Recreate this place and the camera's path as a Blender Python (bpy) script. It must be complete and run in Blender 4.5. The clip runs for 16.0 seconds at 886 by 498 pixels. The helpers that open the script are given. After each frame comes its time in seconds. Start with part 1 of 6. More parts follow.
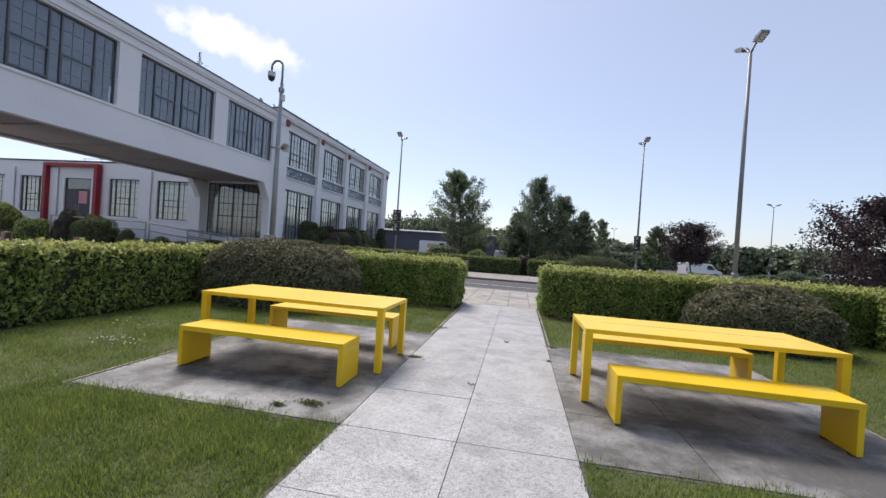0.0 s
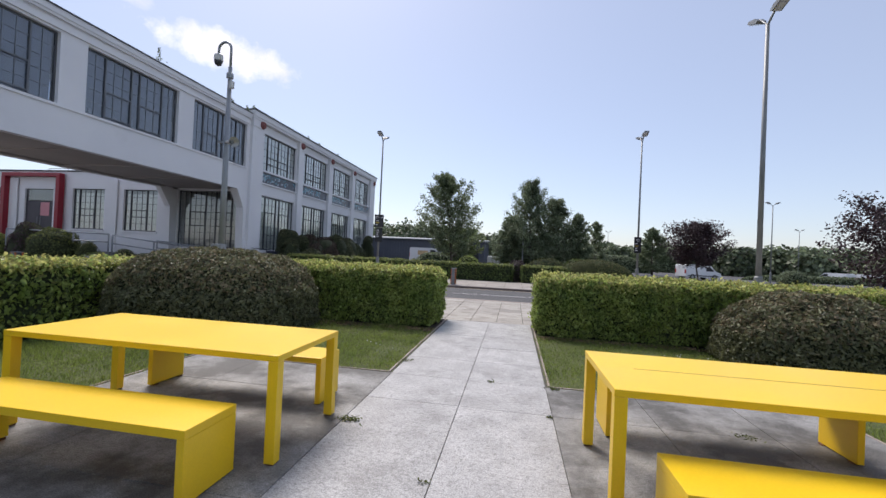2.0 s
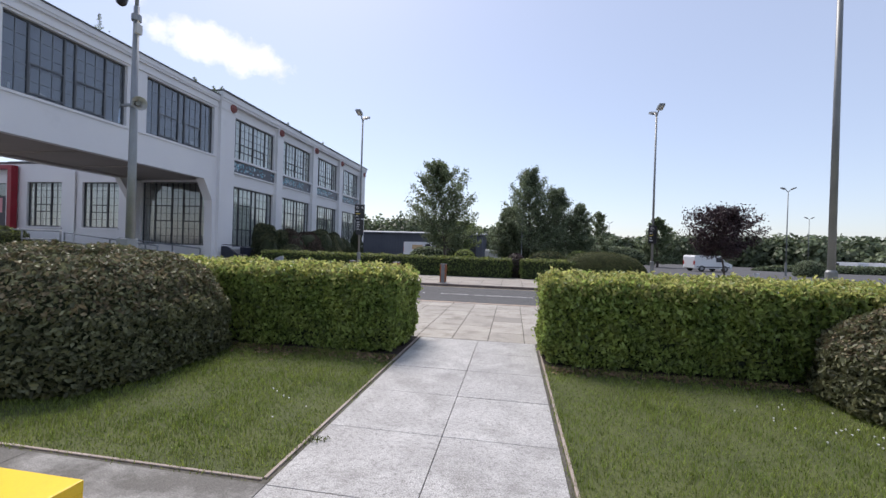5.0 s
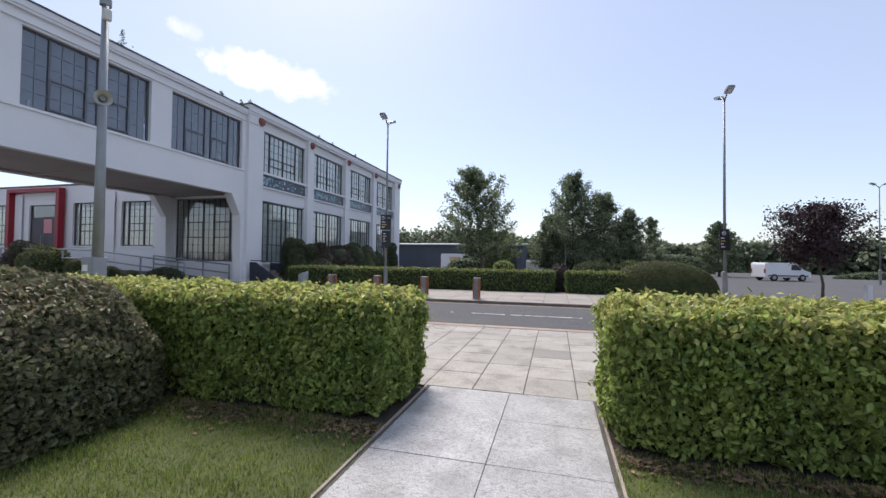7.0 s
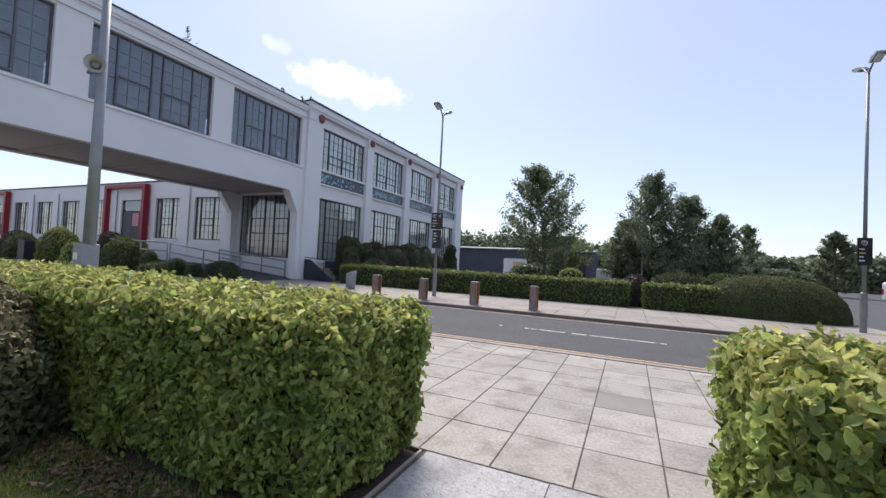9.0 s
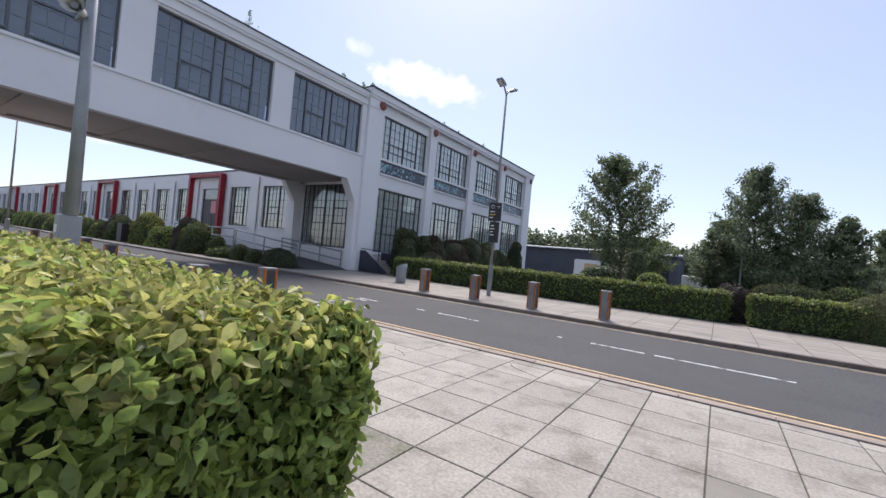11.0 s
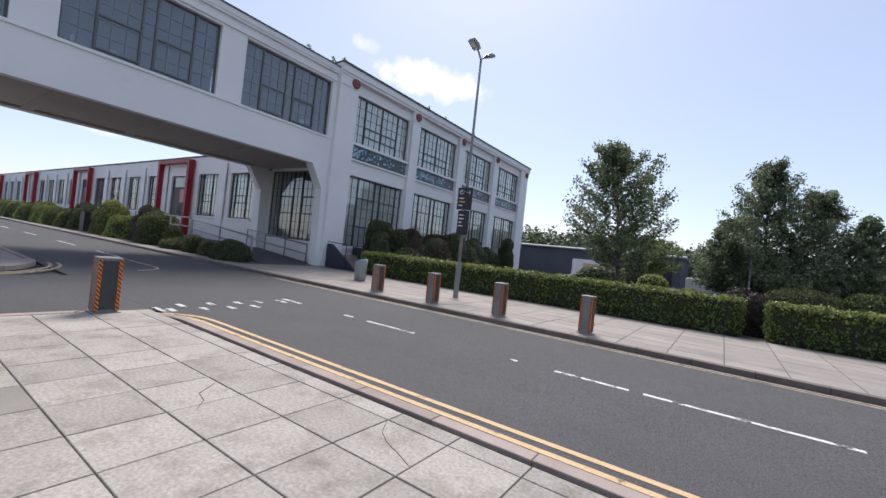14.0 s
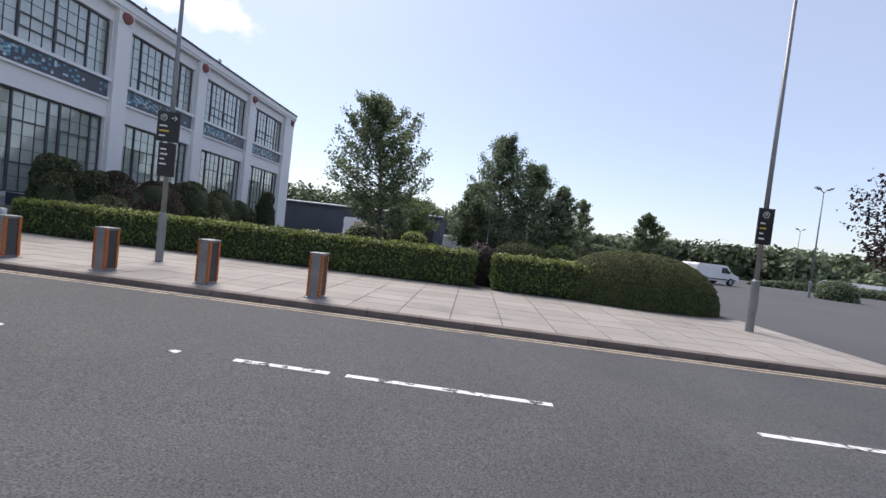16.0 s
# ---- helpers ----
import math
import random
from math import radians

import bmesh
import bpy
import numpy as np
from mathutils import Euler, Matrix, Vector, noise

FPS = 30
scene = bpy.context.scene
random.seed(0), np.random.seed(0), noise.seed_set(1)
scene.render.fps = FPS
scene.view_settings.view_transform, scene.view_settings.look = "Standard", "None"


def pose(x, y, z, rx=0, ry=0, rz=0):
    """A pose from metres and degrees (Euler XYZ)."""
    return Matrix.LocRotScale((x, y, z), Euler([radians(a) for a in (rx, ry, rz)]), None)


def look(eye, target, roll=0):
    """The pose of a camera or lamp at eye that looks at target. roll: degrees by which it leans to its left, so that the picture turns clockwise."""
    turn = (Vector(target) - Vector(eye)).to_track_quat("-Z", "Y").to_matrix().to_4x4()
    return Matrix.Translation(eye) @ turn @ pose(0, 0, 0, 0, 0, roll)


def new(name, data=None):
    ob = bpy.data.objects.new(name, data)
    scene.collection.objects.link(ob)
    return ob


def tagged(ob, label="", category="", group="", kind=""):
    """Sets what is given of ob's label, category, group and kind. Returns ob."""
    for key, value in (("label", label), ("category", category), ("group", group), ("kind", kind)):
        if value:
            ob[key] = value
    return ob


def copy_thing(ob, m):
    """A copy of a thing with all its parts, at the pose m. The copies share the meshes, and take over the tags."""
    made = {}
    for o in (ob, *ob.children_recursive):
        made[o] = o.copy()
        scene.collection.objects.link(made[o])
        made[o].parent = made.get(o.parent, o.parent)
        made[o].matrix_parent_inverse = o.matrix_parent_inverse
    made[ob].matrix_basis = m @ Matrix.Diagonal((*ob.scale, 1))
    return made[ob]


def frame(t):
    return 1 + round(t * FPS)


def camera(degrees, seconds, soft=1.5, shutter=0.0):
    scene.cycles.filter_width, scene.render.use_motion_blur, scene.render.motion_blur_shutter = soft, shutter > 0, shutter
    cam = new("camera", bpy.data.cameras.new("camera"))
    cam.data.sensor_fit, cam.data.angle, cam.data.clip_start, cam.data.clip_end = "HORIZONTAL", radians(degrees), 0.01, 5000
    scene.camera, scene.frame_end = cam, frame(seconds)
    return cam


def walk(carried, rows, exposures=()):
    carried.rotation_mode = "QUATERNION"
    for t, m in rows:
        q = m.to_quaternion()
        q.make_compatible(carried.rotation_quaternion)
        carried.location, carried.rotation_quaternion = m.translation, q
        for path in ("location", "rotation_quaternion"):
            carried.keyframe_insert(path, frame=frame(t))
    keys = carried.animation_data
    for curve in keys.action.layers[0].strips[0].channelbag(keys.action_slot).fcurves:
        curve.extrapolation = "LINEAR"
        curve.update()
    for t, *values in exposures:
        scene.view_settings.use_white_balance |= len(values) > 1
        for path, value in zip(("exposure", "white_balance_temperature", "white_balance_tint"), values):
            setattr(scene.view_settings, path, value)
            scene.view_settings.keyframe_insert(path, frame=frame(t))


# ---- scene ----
cam = camera(94.5, 16.0)
METRES, EYE, TILT, LEAN, TURN = 14.9, 1.5, 0.0, 0.0, 10.6
ROWS = [
    (0.0, 0.0, 0.0, 0.0, 0.02, -0.35, -3.86),
    (0.5, 0.007, 0.0336, 0.0006, -1.06, 0.32, -3.72),
    (1.0, 0.0141, 0.0632, 0.0013, 0.38, 1.07, -3.6),
    (1.5, 0.0178, 0.0916, 0.002, -0.08, 0.97, -3.42),
    (2.0, 0.0292, 0.1201, 0.0009, -0.8, 0.64, -2.61),
    (2.5, 0.0378, 0.1471, 0.0016, -1.28, 0.18, -2.31),
    (3.0, 0.0426, 0.1784, 0.0017, -1.61, -0.3, -2.18),
    (3.5, 0.0507, 0.2089, 0.0003, -1.89, -0.51, -2.21),
    (4.0, 0.0515, 0.2365, 0.0001, -2.42, -0.26, -2.16),
    (6.5, 0.0843, 0.3866, 0.0023, 3.51, 0.23, -0.72),
    (7.0, 0.0868, 0.4202, 0.0032, 4.74, 1.34, -0.72),
    (7.5, 0.0953, 0.4515, 0.0041, 6.19, 2.28, -1.02),
    (8.0, 0.0966, 0.4828, 0.0014, 8.22, 2.3, -1.48),
    (8.5, 0.1002, 0.5144, 0.001, 10.9, 2.0, -1.99),
    (9.0, 0.1067, 0.5416, 0.0012, 13.92, 1.62, -2.85),
    (9.5, 0.1057, 0.5713, -0.0004, 17.57, 1.28, -3.77),
    (12.0, 0.1094, 0.7271, -0.004, 26.2, 0.11, -4.77),
    (12.5, 0.1087, 0.7588, -0.003, 28.72, -0.3, -4.36),
    (13.0, 0.1127, 0.7895, -0.0028, 31.67, -0.63, -4.73),
    (13.5, 0.1163, 0.8194, -0.0045, 30.28, -0.39, -5.93),
    (14.0, 0.1299, 0.851, -0.0037, 23.98, 0.3, -6.17),
    (14.5, 0.1411, 0.8825, -0.0025, 16.37, 0.37, -6.14),
    (15.0, 0.1528, 0.9158, -0.0027, 8.52, -0.18, -6.34),
    (15.5, 0.1676, 0.9451, -0.0054, 0.97, -0.93, -6.52),
    (16.0, 0.1788, 0.9735, -0.007, -6.25, -1.94, -6.53),
]
walk(cam, [(t, pose(0, 0, EYE, TILT, LEAN, TURN) @ pose(METRES * x, METRES * y, METRES * z, 90 + pitch, roll, yaw)) for t, x, y, z, yaw, pitch, roll in ROWS], [(0.0, 0.51, 6500, 15), (2.4, 0.46, 6500, 15), (4.2, 0.48, 6500, 15), (6.4, 0.66, 6500, 15), (9.6, 0.66, 6500, 15), (12.0, 0.61, 6500, 15), (14.0, 0.57, 6500, 15), (16.0, 0.64, 6500, 15)])
# ---- world and light ----
SUN_EL, SUN_AZ = 54.0, -34.0          # degrees above the horizon; degrees from +y towards +x
world = bpy.data.worlds.new("sky")
scene.world = world
world.use_nodes = True
wn, wl = world.node_tree.nodes, world.node_tree.links
sky = wn.new("ShaderNodeTexSky")
sky.sky_type = "NISHITA"
sky.sun_disc = False
sky.sun_elevation, sky.sun_rotation = radians(SUN_EL), radians(SUN_AZ)
sky.air_density, sky.dust_density, sky.ozone_density = 1.0, 0.85, 2.0
tc = wn.new("ShaderNodeTexCoord")


def cloud_mask(direction, size, seed, dense=0.85):
    """A soft cumulus patch round a direction of the sky."""
    sub = wn.new("ShaderNodeVectorMath")
    sub.operation = "SUBTRACT"
    sub.inputs[1].default_value = Vector(direction).normalized()
    wl.new(tc.outputs["Generated"], sub.inputs[0])
    side = Vector((direction[1], -direction[0], 0)).normalized()
    dots = []
    for axis, s in ((side, size[0]), ((Vector((0, 0, 1)) + side * 0.12).normalized(), size[1])):
        d = wn.new("ShaderNodeVectorMath")
        d.operation = "DOT_PRODUCT"
        d.inputs[1].default_value = axis / s
        wl.new(sub.outputs[0], d.inputs[0])
        sq = wn.new("ShaderNodeMath")
        sq.operation = "POWER"
        sq.inputs[1].default_value = 2
        ab = wn.new("ShaderNodeMath")
        ab.operation = "ABSOLUTE"
        wl.new(d.outputs["Value"], ab.inputs[0])
        wl.new(ab.outputs[0], sq.inputs[0])
        dots.append(sq)
    add = wn.new("ShaderNodeMath")
    add.operation = "ADD"
    wl.new(dots[0].outputs[0], add.inputs[0])
    wl.new(dots[1].outputs[0], add.inputs[1])
    nz = wn.new("ShaderNodeTexNoise")
    nz.inputs["Scale"].default_value = 24
    nz.inputs["Detail"].default_value = 7
    nz.inputs["Roughness"].default_value = 0.62
    off = wn.new("ShaderNodeVectorMath")
    off.inputs[1].default_value = (seed, seed * 2, 0)
    wl.new(tc.outputs["Generated"], off.inputs[0])
    wl.new(off.outputs[0], nz.inputs["Vector"])
    mx = wn.new("ShaderNodeMath")
    mx.operation = "MULTIPLY_ADD"
    mx.inputs[1].default_value = -3.1
    wl.new(nz.outputs["Fac"], mx.inputs[0])
    wl.new(add.outputs[0], mx.inputs[2])
    rng_ = wn.new("ShaderNodeMapRange")
    rng_.inputs["From Min"].default_value = -0.4
    rng_.inputs["From Max"].default_value = -1.6
    rng_.inputs["To Max"].default_value = dense
    wl.new(mx.outputs[0], rng_.inputs["Value"])
    return rng_.outputs["Result"]


masks = [cloud_mask((-0.575, 0.722, 0.378), (0.135, 0.036), 0.0), cloud_mask((-0.68, 0.61, 0.43), (0.03, 0.016), 3.1, 0.45),
         cloud_mask((-0.96, 0.24, 0.16), (0.05, 0.016), 8.2, 0.4)]
m_prev = masks[0]
for m_next in masks[1:]:
    mm = wn.new("ShaderNodeMath")
    mm.operation = "MAXIMUM"
    wl.new(m_prev, mm.inputs[0])
    wl.new(m_next, mm.inputs[1])
    m_prev = mm.outputs[0]
haze = wn.new("ShaderNodeMix")
haze.data_type = "RGBA"
haze.inputs["Factor"].default_value = 0.31
haze.inputs["B"].default_value = (6.5, 7.0, 8.1, 1)
wl.new(sky.outputs[0], haze.inputs["A"])
cl = wn.new("ShaderNodeMix")
cl.data_type = "RGBA"
shade = wn.new("ShaderNodeTexNoise")
shade.inputs["Scale"].default_value, shade.inputs["Detail"].default_value = 17, 4
wl.new(tc.outputs["Generated"], shade.inputs["Vector"])
body = wn.new("ShaderNodeMapRange")
body.inputs["From Min"].default_value, body.inputs["From Max"].default_value = 0.40, 0.62
wl.new(shade.outputs["Fac"], body.inputs["Value"])
tone = wn.new("ShaderNodeMix")
tone.data_type = "RGBA"
tone.inputs["A"].default_value, tone.inputs["B"].default_value = (9.6, 9.5, 9.6, 1), (7.6, 7.6, 8.3, 1)
wl.new(body.outputs["Result"], tone.inputs["Factor"])
wl.new(tone.outputs["Result"], cl.inputs["B"])
wl.new(m_prev, cl.inputs["Factor"])
wl.new(haze.outputs["Result"], cl.inputs["A"])
bg = wn["Background"]
bg.inputs["Strength"].default_value = 0.10
wl.new(cl.outputs["Result"], bg.inputs["Color"])
sun = new("sun", bpy.data.lights.new("sun", "SUN"))
sun.data.energy, sun.data.angle, sun.data.color = 2.75, radians(24), (1.0, 0.95, 0.88)
sun.matrix_world = look((math.sin(radians(SUN_AZ)) * 30, 20 + math.cos(radians(SUN_AZ)) * 30, 30 * math.tan(radians(SUN_EL)) + 20), (0, 20, 20))

# ---- materials ----


def surf(name, c1, c2, scale=1.5, rough=0.7, fine=60.0, bump=0.2, depth=0.004, metal=0.0, spec=0.5, spread=0.06, island=False, obj_var=0.0, c3=None, c3_scale=0.5, c3_at=(0.55, 0.75), coat=0.0, trans=0.0, isl=0.35, brush=0.0):
    """A surface with broad patches between two colours, a fine grain, relief, and worn or stained patches of a third colour."""
    m = bpy.data.materials.new(name)
    m.use_nodes = True
    n, l = m.node_tree.nodes, m.node_tree.links
    b = n["Principled BSDF"]
    co = n.new("ShaderNodeTexCoord")
    geo = n.new("ShaderNodeNewGeometry")
    src = geo.outputs["Position"] if not island else co.outputs["Object"]
    big = n.new("ShaderNodeTexNoise")
    big.inputs["Scale"].default_value, big.inputs["Detail"].default_value = scale, 5
    sm = n.new("ShaderNodeTexNoise")
    sm.inputs["Scale"].default_value, sm.inputs["Detail"].default_value = fine, 3
    l.new(src, big.inputs["Vector"])
    l.new(src, sm.inputs["Vector"])
    r1 = n.new("ShaderNodeMapRange")
    r1.inputs["From Min"].default_value, r1.inputs["From Max"].default_value = 0.3, 0.7
    l.new(big.outputs["Fac"], r1.inputs["Value"])
    mix = n.new("ShaderNodeMix")
    mix.data_type = "RGBA"
    mix.inputs["A"].default_value, mix.inputs["B"].default_value = (*c1, 1), (*c2, 1)
    l.new(r1.outputs["Result"], mix.inputs["Factor"])
    col = mix.outputs["Result"]
    if c3:
        st = n.new("ShaderNodeTexNoise")
        st.inputs["Scale"].default_value, st.inputs["Detail"].default_value, st.inputs["Roughness"].default_value = c3_scale, 8, 0.65
        l.new(src, st.inputs["Vector"])
        r3 = n.new("ShaderNodeMapRange")
        r3.inputs["From Min"].default_value, r3.inputs["From Max"].default_value = c3_at
        l.new(st.outputs["Fac"], r3.inputs["Value"])
        m3 = n.new("ShaderNodeMix")
        m3.data_type = "RGBA"
        m3.inputs["B"].default_value = (*c3, 1)
        l.new(r3.outputs["Result"], m3.inputs["Factor"])
        l.new(col, m3.inputs["A"])
        col = m3.outputs["Result"]
    if brush:
        # broom strokes left in the concrete, at a slant
        mp = n.new("ShaderNodeMapping")
        mp.inputs["Rotation"].default_value = (0, 0, 0.55)
        mp.inputs["Scale"].default_value = (16, 95, 16)
        l.new(src, mp.inputs["Vector"])
        br = n.new("ShaderNodeTexNoise")
        br.inputs["Scale"].default_value, br.inputs["Detail"].default_value, br.inputs["Roughness"].default_value = 1.0, 6, 0.7
        l.new(mp.outputs["Vector"], br.inputs["Vector"])
        rb = n.new("ShaderNodeMapRange")
        rb.inputs["From Min"].default_value, rb.inputs["From Max"].default_value = 0.46, 0.68
        rb.inputs["To Max"].default_value = brush * 0.55
        l.new(br.outputs["Fac"], rb.inputs["Value"])
        mb = n.new("ShaderNodeMix")
        mb.data_type = "RGBA"
        mb.inputs["B"].default_value = (c1[0] * 0.33, c1[1] * 0.33, c1[2] * 0.32, 1)
        l.new(rb.outputs["Result"], mb.inputs["Factor"])
        l.new(col, mb.inputs["A"])
        col = mb.outputs["Result"]
        # pitted grain of the weathered face
        pit = n.new("ShaderNodeTexNoise")
        pit.inputs["Scale"].default_value, pit.inputs["Detail"].default_value, pit.inputs["Roughness"].default_value = 26, 6, 0.78
        l.new(src, pit.inputs["Vector"])
        rp = n.new("ShaderNodeMapRange")
        rp.inputs["From Min"].default_value, rp.inputs["From Max"].default_value = 0.50, 0.64
        rp.inputs["To Max"].default_value = 0.72
        l.new(pit.outputs["Fac"], rp.inputs["Value"])
        mpit = n.new("ShaderNodeMix")
        mpit.data_type = "RGBA"
        mpit.inputs["B"].default_value = (c1[0] * 0.42, c1[1] * 0.42, c1[2] * 0.40, 1)
        l.new(rp.outputs["Result"], mpit.inputs["Factor"])
        l.new(col, mpit.inputs["A"])
        col = mpit.outputs["Result"]
    hs = n.new("ShaderNodeHueSaturation")
    l.new(col, hs.inputs["Color"])
    val = n.new("ShaderNodeMapRange")
    val.inputs["From Min"].default_value, val.inputs["From Max"].default_value = 0.25, 0.75
    val.inputs["To Min"].default_value, val.inputs["To Max"].default_value = 1 - spread * 2, 1 + spread * 2
    l.new(sm.outputs["Fac"], val.inputs["Value"])
    v = val.outputs["Result"]
    if island or obj_var:
        info = n.new("ShaderNodeObjectInfo") if obj_var else None
        rv = n.new("ShaderNodeMapRange")
        amp = obj_var if obj_var else isl
        rv.inputs["To Min"].default_value, rv.inputs["To Max"].default_value = 1 - amp, 1 + amp
        l.new(info.outputs["Random"] if obj_var else geo.outputs["Random Per Island"], rv.inputs["Value"])
        mu = n.new("ShaderNodeMath")
        mu.operation = "MULTIPLY"
        l.new(v, mu.inputs[0])
        l.new(rv.outputs["Result"], mu.inputs[1])
        v = mu.outputs[0]
    l.new(v, hs.inputs["Value"])
    l.new(hs.outputs["Color"], b.inputs["Base Color"])
    rr = n.new("ShaderNodeMapRange")
    rr.inputs["To Min"].default_value, rr.inputs["To Max"].default_value = max(0.02, rough - 0.1), min(1, rough + 0.1)
    l.new(big.outputs["Fac"], rr.inputs["Value"])
    l.new(rr.outputs["Result"], b.inputs["Roughness"])
    b.inputs["Metallic"].default_value = metal
    b.inputs["Specular IOR Level"].default_value = spec
    b.inputs["Coat Weight"].default_value = coat
    if bump:
        bp = n.new("ShaderNodeBump")
        bp.inputs["Strength"].default_value, bp.inputs["Distance"].default_value = bump, depth
        l.new(sm.outputs["Fac"], bp.inputs["Height"])
        l.new(bp.outputs["Normal"], b.inputs["Normal"])
    if trans:
        tr = n.new("ShaderNodeBsdfTranslucent")
        l.new(hs.outputs["Color"], tr.inputs["Color"])
        mixs = n.new("ShaderNodeMixShader")
        mixs.inputs[0].default_value = trans
        l.new(b.outputs[0], mixs.inputs[1])
        l.new(tr.outputs[0], mixs.inputs[2])
        l.new(mixs.outputs[0], n["Material Output"].inputs["Surface"])
    return m


def leafy(name, c1, c2, trans=0.3, rough=0.5):
    m = surf(name, c1, c2, scale=2.5, rough=rough, fine=40, bump=0, spread=0.08, island=True, isl=0.58, trans=trans, spec=0.4)
    return m


def glass_mat(name, tint, gloss=1.0):
    """A window pane: mirrors by Fresnel, lets tinted light through."""
    m = bpy.data.materials.new(name)
    m.use_nodes = True
    n, l = m.node_tree.nodes, m.node_tree.links
    n.remove(n["Principled BSDF"])
    lw = n.new("ShaderNodeLayerWeight")
    lw.inputs["Blend"].default_value = 0.5
    pw = n.new("ShaderNodeMath")
    pw.operation = "POWER"
    pw.inputs[1].default_value = 3.0
    l.new(lw.outputs["Facing"], pw.inputs[0])
    fr = n.new("ShaderNodeMath")
    fr.operation = "MULTIPLY_ADD"
    fr.inputs[1].default_value, fr.inputs[2].default_value = 0.55, 0.09
    l.new(pw.outputs[0], fr.inputs[0])
    tr = n.new("ShaderNodeBsdfTransparent")
    tr.inputs["Color"].default_value = (*tint, 1)
    gl = n.new("ShaderNodeBsdfGlossy")
    gl.inputs["Roughness"].default_value = 0.03
    gl.inputs["Color"].default_value = (gloss, gloss, gloss, 1)
    nz = n.new("ShaderNodeTexNoise")
    nz.inputs["Scale"].default_value = 1.3
    bp = n.new("ShaderNodeBump")
    bp.inputs["Strength"].default_value, bp.inputs["Distance"].default_value = 0.25, 0.01
    l.new(nz.outputs["Fac"], bp.inputs["Height"])
    l.new(bp.outputs["Normal"], gl.inputs["Normal"])
    mx = n.new("ShaderNodeMixShader")
    l.new(fr.outputs[0], mx.inputs[0])
    l.new(tr.outputs[0], mx.inputs[1])
    l.new(gl.outputs[0], mx.inputs[2])
    l.new(mx.outputs[0], n["Material Output"].inputs["Surface"])
    return m


def stripes(name):
    """Orange and black chevron tape."""
    m = bpy.data.materials.new(name)
    m.use_nodes = True
    n, l = m.node_tree.nodes, m.node_tree.links
    b = n["Principled BSDF"]
    co = n.new("ShaderNodeTexCoord")
    sp = n.new("ShaderNodeSeparateXYZ")
    l.new(co.outputs["Object"], sp.inputs[0])
    ad = n.new("ShaderNodeMath")
    l.new(sp.outputs["X"], ad.inputs[0])
    l.new(sp.outputs["Y"], ad.inputs[1])
    a2 = n.new("ShaderNodeMath")
    l.new(ad.outputs[0], a2.inputs[0])
    l.new(sp.outputs["Z"], a2.inputs[1])
    mu = n.new("ShaderNodeMath")
    mu.operation = "MULTIPLY"
    mu.inputs[1].default_value = 16.0
    l.new(a2.outputs[0], mu.inputs[0])
    fr = n.new("ShaderNodeMath")
    fr.operation = "FRACT"
    l.new(mu.outputs[0], fr.inputs[0])
    gt = n.new("ShaderNodeMath")
    gt.operation = "GREATER_THAN"
    gt.inputs[1].default_value = 0.48
    l.new(fr.outputs[0], gt.inputs[0])
    mx = n.new("ShaderNodeMix")
    mx.data_type = "RGBA"
    mx.inputs["A"].default_value, mx.inputs["B"].default_value = (0.03, 0.03, 0.03, 1), (0.75, 0.2, 0.02, 1)
    l.new(gt.outputs[0], mx.inputs["Factor"])
    l.new(mx.outputs["Result"], b.inputs["Base Color"])
    b.inputs["Roughness"].default_value = 0.45
    return m


M = {}
M["asphalt"] = surf("asphalt", (0.058, 0.058, 0.061), (0.080, 0.080, 0.082), 0.7, 0.85, 75, 0.9, 0.008, spread=0.42, c3=(0.085, 0.085, 0.085), c3_scale=0.3)
M["old_asphalt"] = surf("old_asphalt", (0.062, 0.062, 0.065), (0.085, 0.085, 0.086), 0.2, 0.9, 30, 0.4, 0.006, spread=0.15)
M["concrete"] = surf("concrete", (0.35, 0.345, 0.337), (0.49, 0.485, 0.475), 3.2, 0.7, 110, 0.6, 0.005, spread=0.3, obj_var=0.06, c3=(0.27, 0.265, 0.255), c3_scale=2.2, c3_at=(0.50, 0.72), spec=0.6, brush=0.75)
M["concrete_pad"] = surf("stained_concrete", (0.28, 0.275, 0.262), (0.41, 0.405, 0.39), 2.6, 0.7, 130, 0.4, 0.004, spread=0.3, obj_var=0.05, c3=(0.085, 0.08, 0.072), c3_scale=1.3, c3_at=(0.38, 0.56), spec=0.6, brush=0.7)
M["slab"] = surf("paving_slab", (0.315, 0.293, 0.256), (0.385, 0.36, 0.32), 2.6, 0.8, 38, 0.7, 0.006, spread=0.13, obj_var=0.11, c3=(0.20, 0.18, 0.15), c3_scale=2.3, c3_at=(0.50, 0.72))
M["slab_mossy"] = surf("mossy_slab", (0.24, 0.225, 0.19), (0.31, 0.29, 0.25), 2.6, 0.85, 38, 0.7, 0.006, spread=0.15, obj_var=0.10, c3=(0.13, 0.135, 0.085), c3_scale=2.6, c3_at=(0.44, 0.66))
M["slab_dark"] = surf("replaced_slab", (0.22, 0.205, 0.18), (0.27, 0.25, 0.22), 2.6, 0.8, 110, 0.45, 0.004, spread=0.1, obj_var=0.05)
M["slab_far"] = surf("far_slab", (0.27, 0.245, 0.215), (0.33, 0.30, 0.265), 0.8, 0.8, 50, 0.3, 0.003, spread=0.05, island=True, isl=0.09, c3=(0.19, 0.18, 0.165), c3_scale=0.7)
M["kerb"] = surf("kerbstone", (0.30, 0.245, 0.21), (0.38, 0.32, 0.28), 2.5, 0.85, 90, 0.5, 0.004, spread=0.1, obj_var=0.1)
